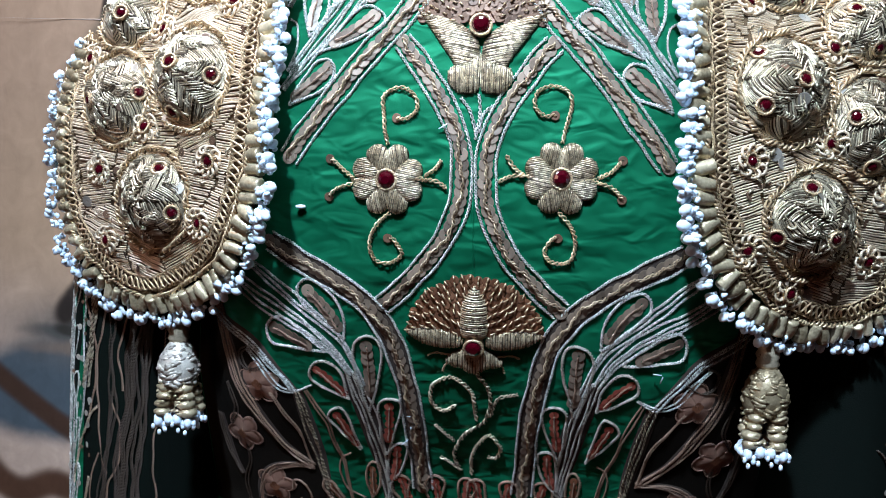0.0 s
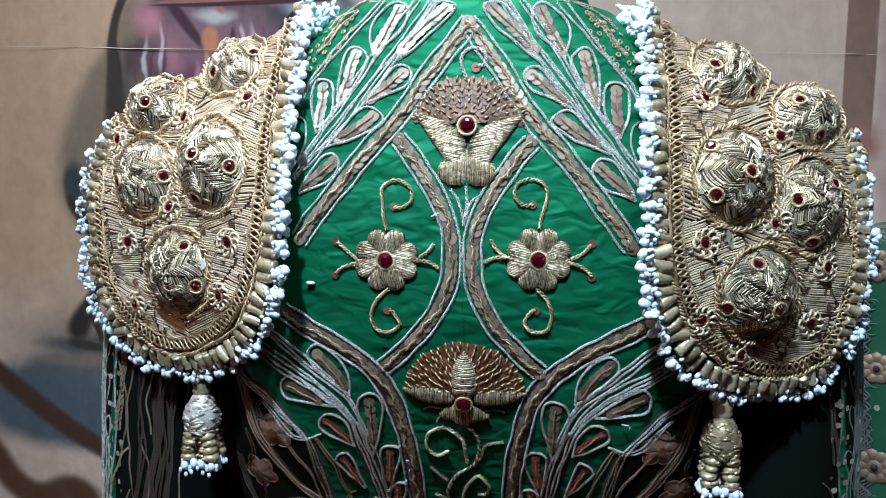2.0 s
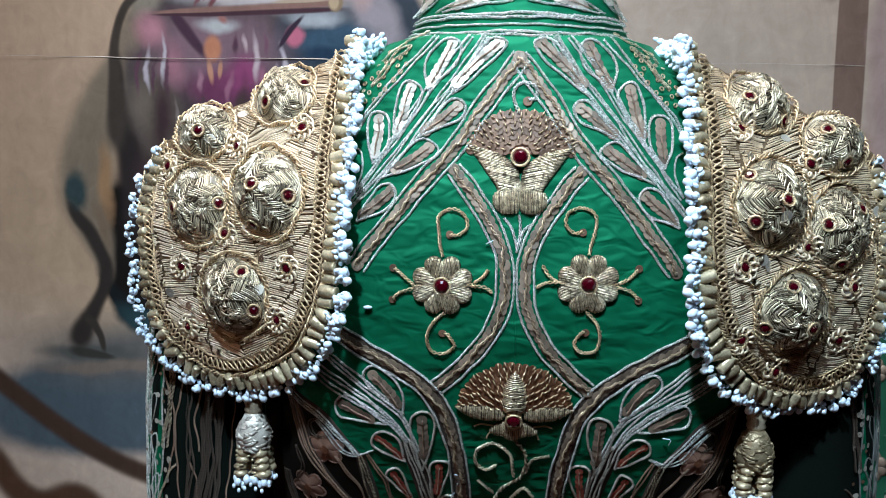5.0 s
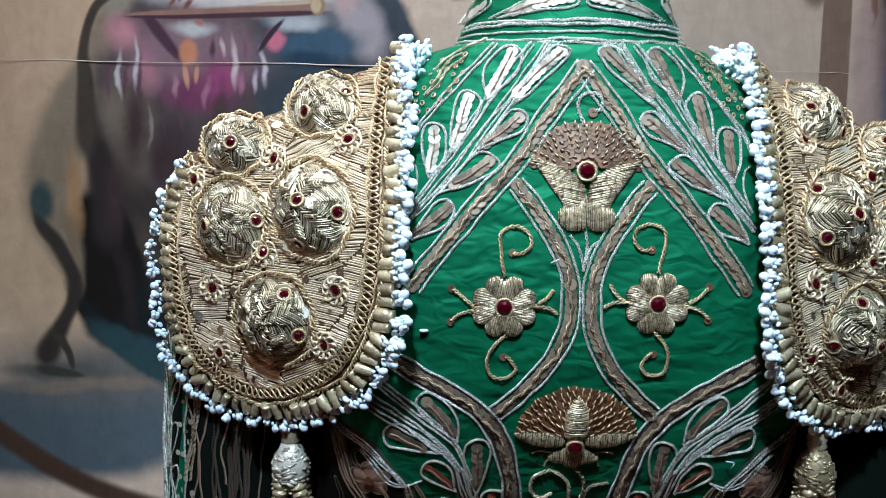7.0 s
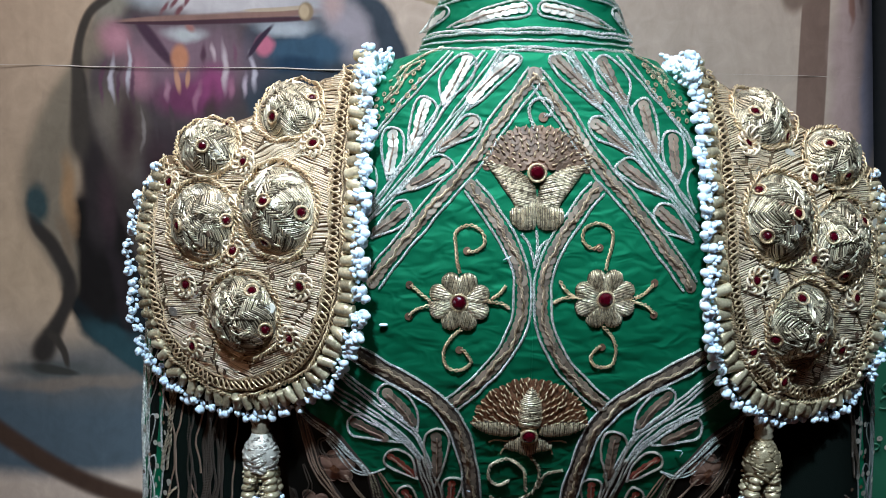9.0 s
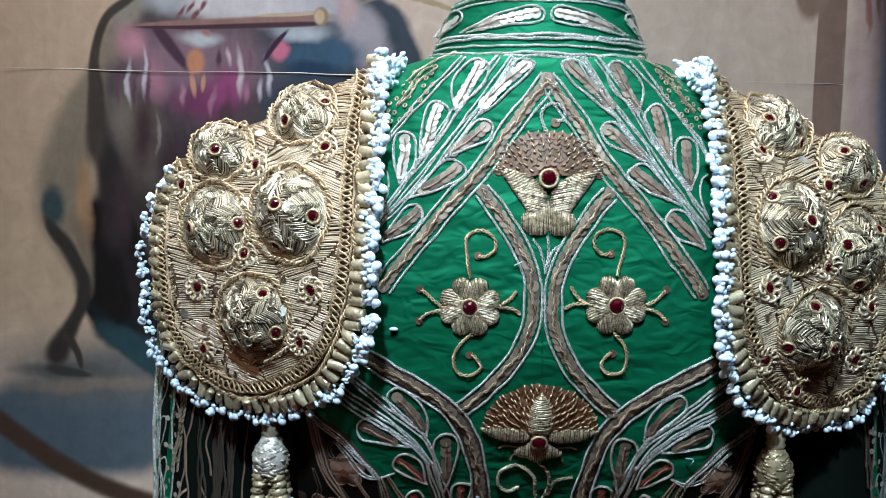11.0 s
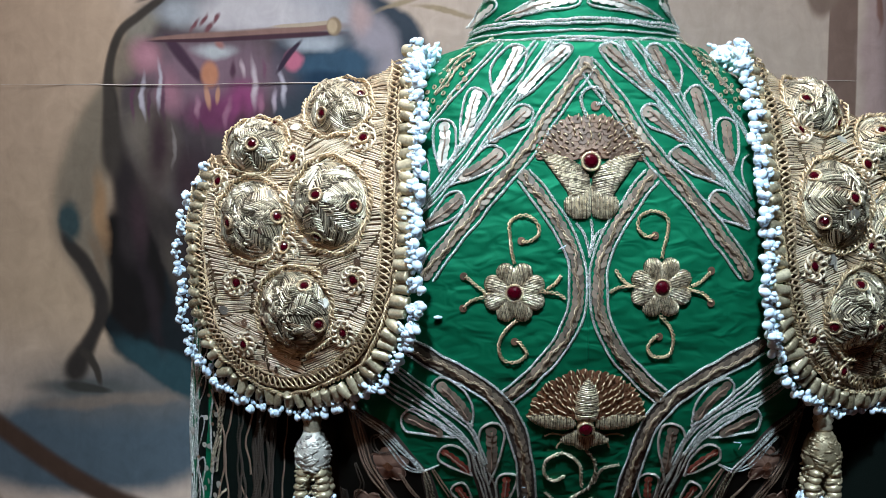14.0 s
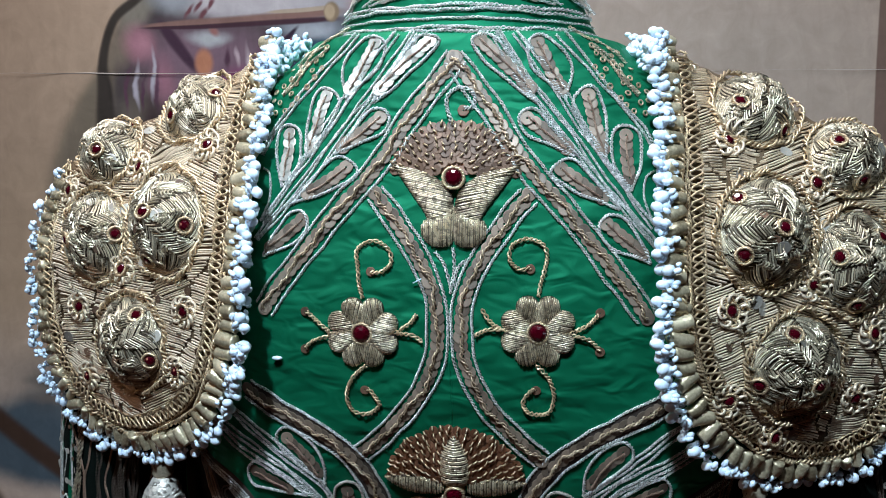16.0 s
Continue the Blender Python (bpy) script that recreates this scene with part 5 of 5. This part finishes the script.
        for f, thick, high in ((1.03, 0.0008, 0.0012), (1.155, 0.0018, 0.0024)):
            cord(g, PAD, [(side * x, z) for x, z in ring_flat(bx, bz, rx * f, 28, rz * f)], thick, 0.0085, high)
        part("boss_rope", g, GOLD_ROPE, root, "gold rope round a boss")
    if side < 0:
        stones = ((207, 0), (196, -28), (243, -33), (196, 68), (168, 60), (196, 37), (270, 45), (231, 50), (168, 144), (198, 129), (254, 106), (240, 124))
        eyes = ((220, 94), (163, 109), (286, 76), (224, 27), (168, 6), (267, -3), (177, -34), (262, -52))
    else:
        stones = ((203, 0), (183, -30), (218, -30), (193, 64), (170, 48), (168, 80), (233, 44), (261, 55), (246, 14), (175, 138), (204, 120), (238, 114), (253, 90))
        eyes = ((222, 87), (166, 114), (217, 27), (164, 15), (164, -38), (251, -47), (196, -66), (260, -6))
    def under(x, z):
        """The spot on the sheet whose raised surface comes to x, z."""
        u, w = x, z
        for k in range(8):
            p = PAD.at(u, w, 0.001)
            u, w = u + 0.5 * (x - p.x), w + 0.5 * (z - p.z)
        return u, w
    for x, z in stones:
        set_gem(PAD, *under(side * x / 1000, 1.2 + z / 1000), SMALL_GEM, root, 0.0049, 0.0014, 0.0009)
    for x, z in eyes:
        set_gem(PAD, side * x / 1000, 1.2 + z / 1000, SMALL_GEM, root, 0.0049, 0.0014, 0.0009)
        g = Geo()
        loops = rnd.choice((8, 9, 10))
        wind = [(math.tau * i / (loops * 8), math.tau * i / 8) for i in range(loops * 8 + 1)]
        g.tube([PAD.at(side * x / 1000 + (0.0078 + 0.0022 * math.cos(b)) * math.cos(a + 0.25 * math.sin(b)), 1.2 + z / 1000 + (0.0078 + 0.0022 * math.cos(b)) * math.sin(a + 0.25 * math.sin(b)), 0.0018 + 0.0012 * math.sin(b)) for a, b in wind], 0.0010, 5)
        part("stitched_rosette", g, GOLD, root, "small gold rosette round a ruby")
    # curls of purl wire caught down all over
    g = Geo()
    for k in range(230):
        if k % 5 == 0:
            bx, bz, rx, rz, up = BOSSES[side][rnd.randrange(5)]
            q, a = math.sqrt(rnd.random()) * 0.9, rnd.uniform(0, math.tau)
            x, z = bx + rx * q * math.cos(a), bz + rz * q * math.sin(a)
        else:
            x, z = rnd.uniform(0.14, 0.30), rnd.uniform(1.12, 1.36)
            if not inside(outline, x, z):
                continue
        a, bend, long = rnd.uniform(0, math.tau), rnd.uniform(-1.4, 1.4), rnd.uniform(0.0025, 0.0048)
        pts = []
        for i in range(6):
            t = i / 5 - 0.5
            pts.append(PAD.at(side * (x + long * t * math.cos(a + bend * t)), z + long * t * math.sin(a + bend * t), 0.0016 + 0.0012 * math.cos(math.pi * t)))
        g.tube(pts, rnd.uniform(0.0006, 0.0009), 5)
    tagged(part("purl_wire", g, OLD_SILVER, root, "short curls of silver-gilt purl"), kind="stuff")
    # loose sequins scattered between
    for k in range(46):
        x, z = rnd.uniform(0.15, 0.29), rnd.uniform(1.13, 1.34)
        if inside(outline, x, z):
            x *= side
            piece("sequin", SEQUIN_COPPER if k % 3 else SEQUIN_SILVER, root, Matrix.Translation(PAD.at(x, z, 0.0016)) @ basis(PAD.normal(x, z), Vector((rnd.uniform(-1, 1), 0, 1))) @ Matrix.Rotation(rnd.uniform(-0.5, 0.5), 4, "X"))

    # lattice braid along the edge
    line = [Vector((side * p.x, p.y)) for p in offset(curve(mm(cut(OUTLINE)), 0.0009), -0.0018)]
    g = Geo()
    for d in (-0.0054, -0.0044, 0.0046):
        cord(g, PAD, offset(line, d), 0.0008, 0.004, 0.0012)
    off = offset(line, 1.0)
    for phase in (0, math.pi):
        zig = [p + (q - p) * (0.0040 * math.sin(i * 0.0009 / 0.0090 * math.tau + phase + 0.5 * math.sin(i * 0.05)) + 0.0004 * math.sin(i * 0.9)) for i, (p, q) in enumerate(zip(line, off))]
        g.tube([PAD.at(p.x, p.y, 0.0022 + 0.0005 * math.cos(i * 0.6 + phase)) for i, p in enumerate(zig)][::2], 0.00074, 5)
    cord(g, PAD, offset(line, -0.0084 * side), 0.0017, 0.006, 0.0022)
    part("lattice_braid", g, GOLD_ROPE, root, "gold lattice braid along the edge")

    # gilt barrels and white beads along the rim
    line = curve([(side * x, z) for x, z in mm(cut(GILT_LINE))], 0.0087)
    for i, p in enumerate(line):
        q = line[min(i + 1, len(line) - 1)] - line[max(i - 1, 0)]
        n = PAD_FLAT.normal(p.x, p.y)
        along = Vector((q.x, 0, q.y))
        m = Matrix.Translation(PAD_FLAT.at(p.x, p.y, 0.0015 + rnd.uniform(-0.001, 0.001))) @ basis(n, along.cross(n)) @ Matrix.Rotation(rnd.uniform(-0.35, 0.35), 4, "Z") @ Matrix.Rotation(rnd.uniform(-0.3, 0.3), 4, "Y") @ Matrix.Rotation(rnd.uniform(0, 6), 4, "X") @ Matrix.Scale(rnd.uniform(0.84, 1.06) * (0.92 if i > 0.6 * len(line) else 1), 4)
        piece("gilt_bead", BARRELS[rnd.randrange(5)], root, m)
    line = curve([(side * x, z) for x, z in mm(cut(WHITE_LINE))], 0.0080)
    total = len(line)
    for i, p in enumerate(line):
        q = line[min(i + 1, len(line) - 1)] - line[max(i - 1, 0)]
        n = PAD_FLAT.normal(p.x, p.y)
        along = Vector((q.x, 0, q.y))
        out = along.cross(n) * (-side)
        for k in range(2 if i < total * 0.36 else 1):
            jig = Vector((rnd.uniform(-1, 1), rnd.uniform(-1, 1), rnd.uniform(-1, 1))) * 0.0026
            slide = out.normalized() * (rnd.uniform(-0.002, 0.0015) - 0.004 * k)
            m = Matrix.Translation(PAD_FLAT.at(p.x, p.y, (0.002 if i < 0.55 * total else 0.003) + 0.003 * k) + jig + slide) @ basis(n, out + along * rnd.uniform(-0.8, 0.8) + n * 0.2) @ Matrix.Rotation(rnd.uniform(0, 6), 4, "X") @ Matrix.Scale(rnd.uniform(0.88, 1.18) * (1.0 if i < total * 0.36 else 0.95), 4)
            piece("white_bead", CLUSTERS[rnd.randrange(6)], root, m)
    # the clump where the fringe crosses the shoulder
    for k in range(22):
        t = k / 21
        m = Matrix.Translation((side * (0.122 - 0.008 * t + rnd.uniform(-0.004, 0.004)), 0.044 + 0.048 * t + rnd.uniform(-0.004, 0.004), 1.362 + 0.014 * t + rnd.uniform(-0.004, 0.004))) @ Euler((rnd.uniform(0, 6), rnd.uniform(0, 6), 0)).to_matrix().to_4x4() @ Matrix.Scale(1.15, 4)
        piece("white_bead", CLUSTERS[rnd.randrange(6)], root, m)
    return root


for side in (-1, 1):
    epaulette(side)


def tassel(side):
    x, z = (-0.209 if side < 0 else 0.191), (1.092 if side < 0 else 1.096)
    y = pad_deep(x, z) + 0.004
    rnd = random.Random(3 + side)
    g = Geo()
    rows = [(0.0055, 0.004), (0.0075, 0.001), (0.0065, -0.002), (0.0080, -0.005), (0.0066, -0.008), (0.0078, -0.011), (0.006, -0.014)]
    g.ring_tube([[(x + r * math.cos(math.tau * k / 14), y + r * math.sin(math.tau * k / 14), z + h) for k in range(14)] for r, h in rows])
    root = part("tassel", g, OLD_SILVER, jacket, "gold and silver tassel with beaded ends")
    g = Geo()
    for k in range(120):
        a, h = rnd.uniform(0, math.tau), rnd.uniform(0, 1)
        r = 0.0062 + 0.0082 * math.sin(math.pi * 0.5 * min(h * 1.5, 1.0)) - 0.002 * h * h
        p = Vector((x + 0.98 * r * math.cos(a), y + r * math.sin(a), z - 0.016 - 0.027 * h))
        d = Vector((-math.sin(a), math.cos(a), rnd.uniform(-0.7, 0.7))) * rnd.uniform(0.0018, 0.0038)
        bow = Vector((math.cos(a), math.sin(a), 0)) * rnd.uniform(0.0006, 0.0014)
        g.tube([p - d, p + bow, p + d], rnd.uniform(0.0009, 0.0015), 5)
    g.ring_tube([[(x + r * (1 + 0.05 * math.sin(5 * k + 900 * r)) * math.cos(math.tau * k / 16), y + r * math.sin(math.tau * k / 16), z - h) for k in range(16)] for r, h in ((0.006, 0.013), (0.0095, 0.018), (0.0128, 0.024), (0.0142, 0.031), (0.0136, 0.039), (0.0115, 0.044))])
    # the right knot is coloured darker for the shade it hangs in
    part("knot", g, KNOT if side < 0 else GOLD_BEAD, root, "crinkled silver knot" if side < 0 else "crinkled knot in a darker, shaded tone")
    for k in range(4):
        a = math.tau * k / 4 + 0.75
        g = Geo()
        px, py = x + 0.0095 * math.cos(a), y + 0.0085 * math.sin(a)
        for j in range(4):
            g.ball((px + 0.001 * j * math.cos(a) + rnd.uniform(-0.0012, 0.0012), py + 0.001 * j * math.sin(a), z - 0.0455 - 0.0056 * j), 0.0066 * rnd.uniform(0.82, 1.08), (1, 1, rnd.uniform(0.5, 0.66)), 5, 7)
            for u in range(3):
                b = rnd.uniform(0, math.tau)
                q = Vector((px + 0.0058 * math.cos(b), py + 0.0058 * math.sin(b), z - 0.0455 - 0.0056 * j + rnd.uniform(-0.002, 0.002)))
                g.tube([q + Vector((-0.003 * math.sin(b), 0.003 * math.cos(b), 0.0008)), q + Vector((0.001 * math.cos(b), 0.001 * math.sin(b), 0)), q - Vector((-0.003 * math.sin(b), 0.003 * math.cos(b), 0.0008))], 0.0011, 5)
        part("bullion_strand", g, GOLD_BEAD, root)
        for j in range(3):
            piece("white_bead", CLUSTERS[(k + j) % 6], root, Matrix.Translation((px + 0.006 * math.cos(a + 1.4 * (j - 1)), py + 0.006 * math.sin(a + 1.4 * (j - 1)), z - 0.067 - 0.002 * (j % 2))) @ pose(0, 0, 0, 0, 90, 0))


for side in (-1, 1):
    tassel(side)


# ---------------------------------------------------------------- sleeves
def sleeve(side):
    g = Geo()
    rings = []
    table = [(1.235, 0.225, 0.165, 0.045), (1.21, 0.240, 0.170, 0.060), (1.16, 0.253, 0.172, 0.068), (1.06, 0.262, 0.172, 0.066), (0.92, 0.266, 0.165, 0.063), (0.78, 0.266, 0.142, 0.058), (0.66, 0.262, 0.130, 0.052)]
    if side < 0:
        table = [(z, x + 0.007, y, r) for z, x, y, r in table]
    for z, x, y, r in table:
        rings.append([(side * (x + r * math.cos(math.tau * k / 48)), y + r * 1.1 * math.sin(math.tau * k / 48) + 0.002 * math.sin(k * 1.3 + z * 60), z) for k in range(48)])
    g.ring_tube(rings, caps=False)
    root = part("sleeve", g, SHADED_SLEEVE, jacket, "narrow green sleeve, shade in its colour, with tarnished silver embroidery")

    def on(a, z, h):
        for (za, xa, ya, ra), (zb, xb, yb, rb) in zip(table, table[1:]):
            if za >= z >= zb:
                t = (za - z) / (za - zb)
                cx, cy, r = xa + (xb - xa) * t, ya + (yb - ya) * t, ra + (rb - ra) * t + h
                return Vector((side * (cx + r * math.cos(a)), cy + r * 1.1 * math.sin(a), z))
        return Vector((side * 0.262, 0.13, z))
    rnd = random.Random(21)
    # along the outer seam the sleeve keeps its lit green; the rest is shade-coloured
    g = Geo()
    g.ring_tube([[on(-1.02 + 0.09 * k, 1.19 - 0.02 * i, 0.0006 if 0 < k < 9 else -0.0004) for k in range(10)] for i in range(26)], closed=False, caps=False)
    part("lit_edge", g, GREEN, root, "outer edge of the green sleeve in its lit colour")

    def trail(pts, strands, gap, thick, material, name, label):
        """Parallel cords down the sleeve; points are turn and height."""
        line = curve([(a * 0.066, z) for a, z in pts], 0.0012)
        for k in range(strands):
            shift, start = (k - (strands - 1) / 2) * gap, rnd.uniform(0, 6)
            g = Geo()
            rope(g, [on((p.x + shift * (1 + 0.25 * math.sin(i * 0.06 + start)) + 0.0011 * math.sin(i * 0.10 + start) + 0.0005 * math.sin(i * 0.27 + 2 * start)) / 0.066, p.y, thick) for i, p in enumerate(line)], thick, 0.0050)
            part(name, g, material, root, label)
    # right sleeve: grey lace and shade-dark cords replace the silver, as it is unlit
    vine_tone, worn = (SILVER, OLD_SILVER) if side < 0 else (LACE, SHADED_BROWN_CORD)
    bright, plain = "silver vine cord on the sleeve", "flat brown braid down the sleeve, in a shaded tone"
    trail([(-0.66, 1.19), (-0.68, 1.08), (-0.72, 1.04), (-0.84, 1.005), (-0.80, 0.96), (-0.76, 0.86)], 2, 0.0040, 0.0008, vine_tone, "silver_cord", bright)
    trail([(-0.98, 1.19), (-1.02, 1.08), (-1.05, 1.045), (-1.02, 1.01), (-0.92, 0.965), (-0.88, 0.86)], 1, 0.0030, 0.0008, vine_tone, "silver_cord", bright)
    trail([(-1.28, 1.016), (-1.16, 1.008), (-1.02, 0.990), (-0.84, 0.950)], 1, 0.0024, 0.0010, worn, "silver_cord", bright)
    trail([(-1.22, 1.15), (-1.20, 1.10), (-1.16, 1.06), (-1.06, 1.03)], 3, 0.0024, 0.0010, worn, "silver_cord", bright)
    trail([(-0.30, 1.19), (-0.34, 1.10), (-0.46, 1.03), (-0.56, 0.98)], 2, 0.0024, 0.0010, vine_tone, "silver_cord", bright)
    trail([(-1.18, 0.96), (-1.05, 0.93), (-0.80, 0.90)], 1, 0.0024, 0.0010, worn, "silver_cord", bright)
    # no braids on the right, where shade hides them
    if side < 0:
        trail([(-1.44, 1.15), (-1.46, 1.088), (-1.46, 1.052), (-1.49, 1.016), (-1.43, 0.984), (-1.36, 0.94), (-1.34, 0.86)], 3, 0.0017, 0.0010, SHADED_BROWN_CORD, "braid", plain)
        trail([(-1.70, 1.15), (-1.73, 1.088), (-1.70, 1.052), (-1.70, 1.02), (-1.64, 0.988), (-1.60, 0.94), (-1.58, 0.86)], 6, 0.0017, 0.0011, SHADED_BROWN_CORD, "braid", plain)
        trail([(-1.86, 1.15), (-1.84, 1.084), (-1.86, 1.03), (-1.80, 0.984), (-1.78, 0.94), (-1.76, 0.86)], 4, 0.0016, 0.0011, SHADED_BROWN_CORD, "braid", plain)
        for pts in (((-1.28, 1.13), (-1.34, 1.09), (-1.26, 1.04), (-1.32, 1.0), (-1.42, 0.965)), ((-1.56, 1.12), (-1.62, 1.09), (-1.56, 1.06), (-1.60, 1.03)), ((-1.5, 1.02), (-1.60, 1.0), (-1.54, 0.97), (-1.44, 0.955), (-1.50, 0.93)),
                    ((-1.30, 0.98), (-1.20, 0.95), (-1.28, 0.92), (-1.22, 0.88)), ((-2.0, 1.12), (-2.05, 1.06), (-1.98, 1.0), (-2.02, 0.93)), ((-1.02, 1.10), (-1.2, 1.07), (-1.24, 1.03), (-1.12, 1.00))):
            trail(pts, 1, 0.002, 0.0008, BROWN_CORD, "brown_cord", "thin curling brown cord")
    # small leaves in pairs along the outer seam
    for k in range(7):
        z0 = 1.135 - 0.036 * k
        for hand in (-1, 1):
            a0 = -0.66 + 0.03 * math.sin(k)
            loop = [(a0, z0 - 0.030), (a0 + hand * 0.12, z0 - 0.016), (a0 + hand * 0.26, z0 + 0.002), (a0 + hand * 0.24, z0 + 0.012), (a0 + hand * 0.12, z0 + 0.006), (a0 + hand * 0.02, z0 - 0.014), (a0, z0 - 0.030)]
            trail(loop, 1, 0.002, 0.0008, vine_tone, "leaf_cord", "silver cord bent into a leaf")
    for k in range(60):
        a, z = rnd.choice((-0.55, -0.66, -0.78, -0.9, -1.0, -1.1)) + rnd.uniform(-0.08, 0.08), rnd.uniform(0.88, 1.13)
        n = (on(a, z, 0.01) - on(a, z, 0)).normalized()
        piece("sequin", SEQUIN_SILVER if k % 3 else SEQUIN_COPPER, root, Matrix.Translation(on(a, z, 0.0016)) @ basis(n, Vector((0, 0, 1))) @ Matrix.Rotation(rnd.uniform(-0.5, 0.5), 4, "X") @ Matrix.Scale(0.55, 4))


for side in (-1, 1):
    sleeve(side)


# ---------------------------------------------------------------- mannequin
def mannequin():
    g = Geo()
    rows = [(1.30, 0.10, 0.075), (1.36, 0.085, 0.07), (1.385, 0.070, 0.062), (1.42, 0.0645, 0.060), (1.46, 0.0650, 0.062), (1.50, 0.066, 0.064), (1.515, 0.060, 0.058), (1.522, 0.040, 0.040)]
    g.ring_tube([[(0.004 + rx * math.sin(math.tau * k / 40), 0.112 + ry * math.cos(math.tau * k / 40), z) for k in range(40)] for z, rx, ry in rows])
    rows = [(0.60, 0.14, 0.08), (0.72, 0.19, 0.08), (0.88, 0.225, 0.055), (1.0, 0.235, 0.045), (1.15, 0.235, 0.045), (1.24, 0.19, 0.045), (1.28, 0.13, 0.05), (1.33, 0.09, 0.045)]
    g.ring_tube([[(rx * math.sin(math.tau * k / 40), 0.205 + ry * math.cos(math.tau * k / 40), z) for k in range(40)] for z, rx, ry in rows])
    g.tube([(0, 0.135, 0.02), (0, 0.135, 0.62)], 0.018, 12)
    g.ring_tube([[(r * math.sin(math.tau * k / 40), 0.135 + r * math.cos(math.tau * k / 40), z) for k in range(40)] for z, r in ((0.0, 0.17), (0.012, 0.17), (0.02, 0.15), (0.03, 0.03))])
    return tagged(part("mannequin", g, NAVY, None), "navy cloth covered display mannequin under the jacket", "mannequin")


mannequin()


# ---------------------------------------------------------------- a second garment, beside the mural's edge
def second_garment():
    root = tagged(new("green_cape"), "green cape with beige sequin flowers and grey lace edging", "cape")
    rows = ((0.0, 0.150), (0.40, 0.152), (0.80, 0.172), (1.00, 0.190), (1.12, 0.200), (1.158, 0.196), (1.168, 0.150), (1.172, 0.06))
    mid = 0.702

    def face(x, z, h=0.0):
        r = step_between(rows, z)
        k = min(abs(x - mid) / r, 0.999)
        return Vector((x, 0.74 - 0.36 * r * math.sqrt(1 - k * k) - h, z))
    g = Geo()
    rings = []
    for z in [0.04 * i for i in range(28)] + [1.12, 1.14, 1.158, 1.164, 1.168, 1.172]:
        r = step_between(rows, z)
        rings.append([(mid + (r + 0.003 * math.sin(k * 0.9 + 1)) * math.cos(math.tau * k / 72), 0.74 + (0.36 * r + 0.004 * math.sin(k * 0.9)) * math.sin(math.tau * k / 72), z) for k in range(72)])
    g.ring_tube(rings)
    part("drape", g, CAPE_GREEN, root)
    # grey lace along the edge and the neck
    for sgn in (-1, 1):
        g = Geo()
        for k in range(6):
            path = []
            for i in range(280):
                z = 0.04 + i * 0.00405
                r = step_between(rows, z)
                path.append(face(mid + sgn * (r * 0.985 - 0.0028 * k - 0.0035 * math.sin(i * (0.9 + 0.13 * k) + 2 * k)), z, 0.002))
            g.tube(path, 0.0011, 4)
        part("lace_edge", g, LACE, root, "grey lace edging")
    g = Geo()
    for k in range(5):
        g.tube([face(mid - 0.18 + 0.36 * i / 160, 1.158 - 0.0035 * k + 0.003 * math.sin(i * (1.0 + 0.1 * k) + k), 0.003) for i in range(161)], 0.0012, 4)
    part("lace_edge", g, LACE, root, "grey lace edging")
    rnd = random.Random(4)
    petals = Geo()
    for k in range(9):
        a = math.tau * k / 9
        petals.ball((0.0165 * math.cos(a), 0.0165 * math.sin(a), 0.0), 0.0098, (1, 1, 0.32), 4, 8)
    petals.ball((0, 0, -0.001), 0.015, (1, 1, 0.3), 4, 10)
    me = petals.mesh("sequin_flower", SEQUIN)
    eye = Geo()
    eye.ball((0, 0, 0.004), 0.0052, (1, 1, 0.6), 4, 8)
    eye_me = eye.mesh("flower_centre", BLACK)
    for j in range(9):
        for i in range(3):
            x, z = 0.532 + 0.105 * i + 0.010 * j, 1.110 - 0.147 * j - 0.05 * (i % 2)
            if z < 0.1 or abs(x - mid) > step_between(rows, z) * 0.93:
                continue
            n = (face(x + 0.004, z) - face(x - 0.004, z)).cross(face(x, z + 0.004) - face(x, z - 0.004)).normalized()
            m = Matrix.Translation(face(x, z, 0.002)) @ basis(n, Vector((rnd.uniform(-1, 1), 0, 1))) @ Matrix.Scale(rnd.uniform(0.9, 1.1), 4)
            piece("sequin_flower", me, root, m)
            piece("flower_centre", eye_me, root, m)
            for k in range(4):
                dx, dz = rnd.uniform(-0.05, 0.05), rnd.uniform(-0.07, -0.03)
                if abs(x + dx - mid) < step_between(rows, z + dz) * 0.93:
                    piece("sequin", SEQUIN_SILVER, root, Matrix.Translation(face(x + dx, z + dz, 0.003)) @ basis(n, Vector((1, 0, 0))))
    # relief of curled green cord between the flowers
    g = Geo()
    for k in range(150):
        x, z, r, a = rnd.uniform(0.52, 0.80), rnd.uniform(0.45, 1.14), rnd.uniform(0.006, 0.014), rnd.uniform(0, 6)
        if abs(x - mid) < step_between(rows, z) * 0.9:
            g.tube([face(x + r * (1 - 0.05 * i) * math.cos(a + 0.4 * i), z + r * (1 - 0.05 * i) * math.sin(a + 0.4 * i), 0.001) for i in range(14)], 0.0018, 5)
    tagged(part("green_cord_curls", g, CAPE_GREEN, root), kind="stuff")


second_garment()
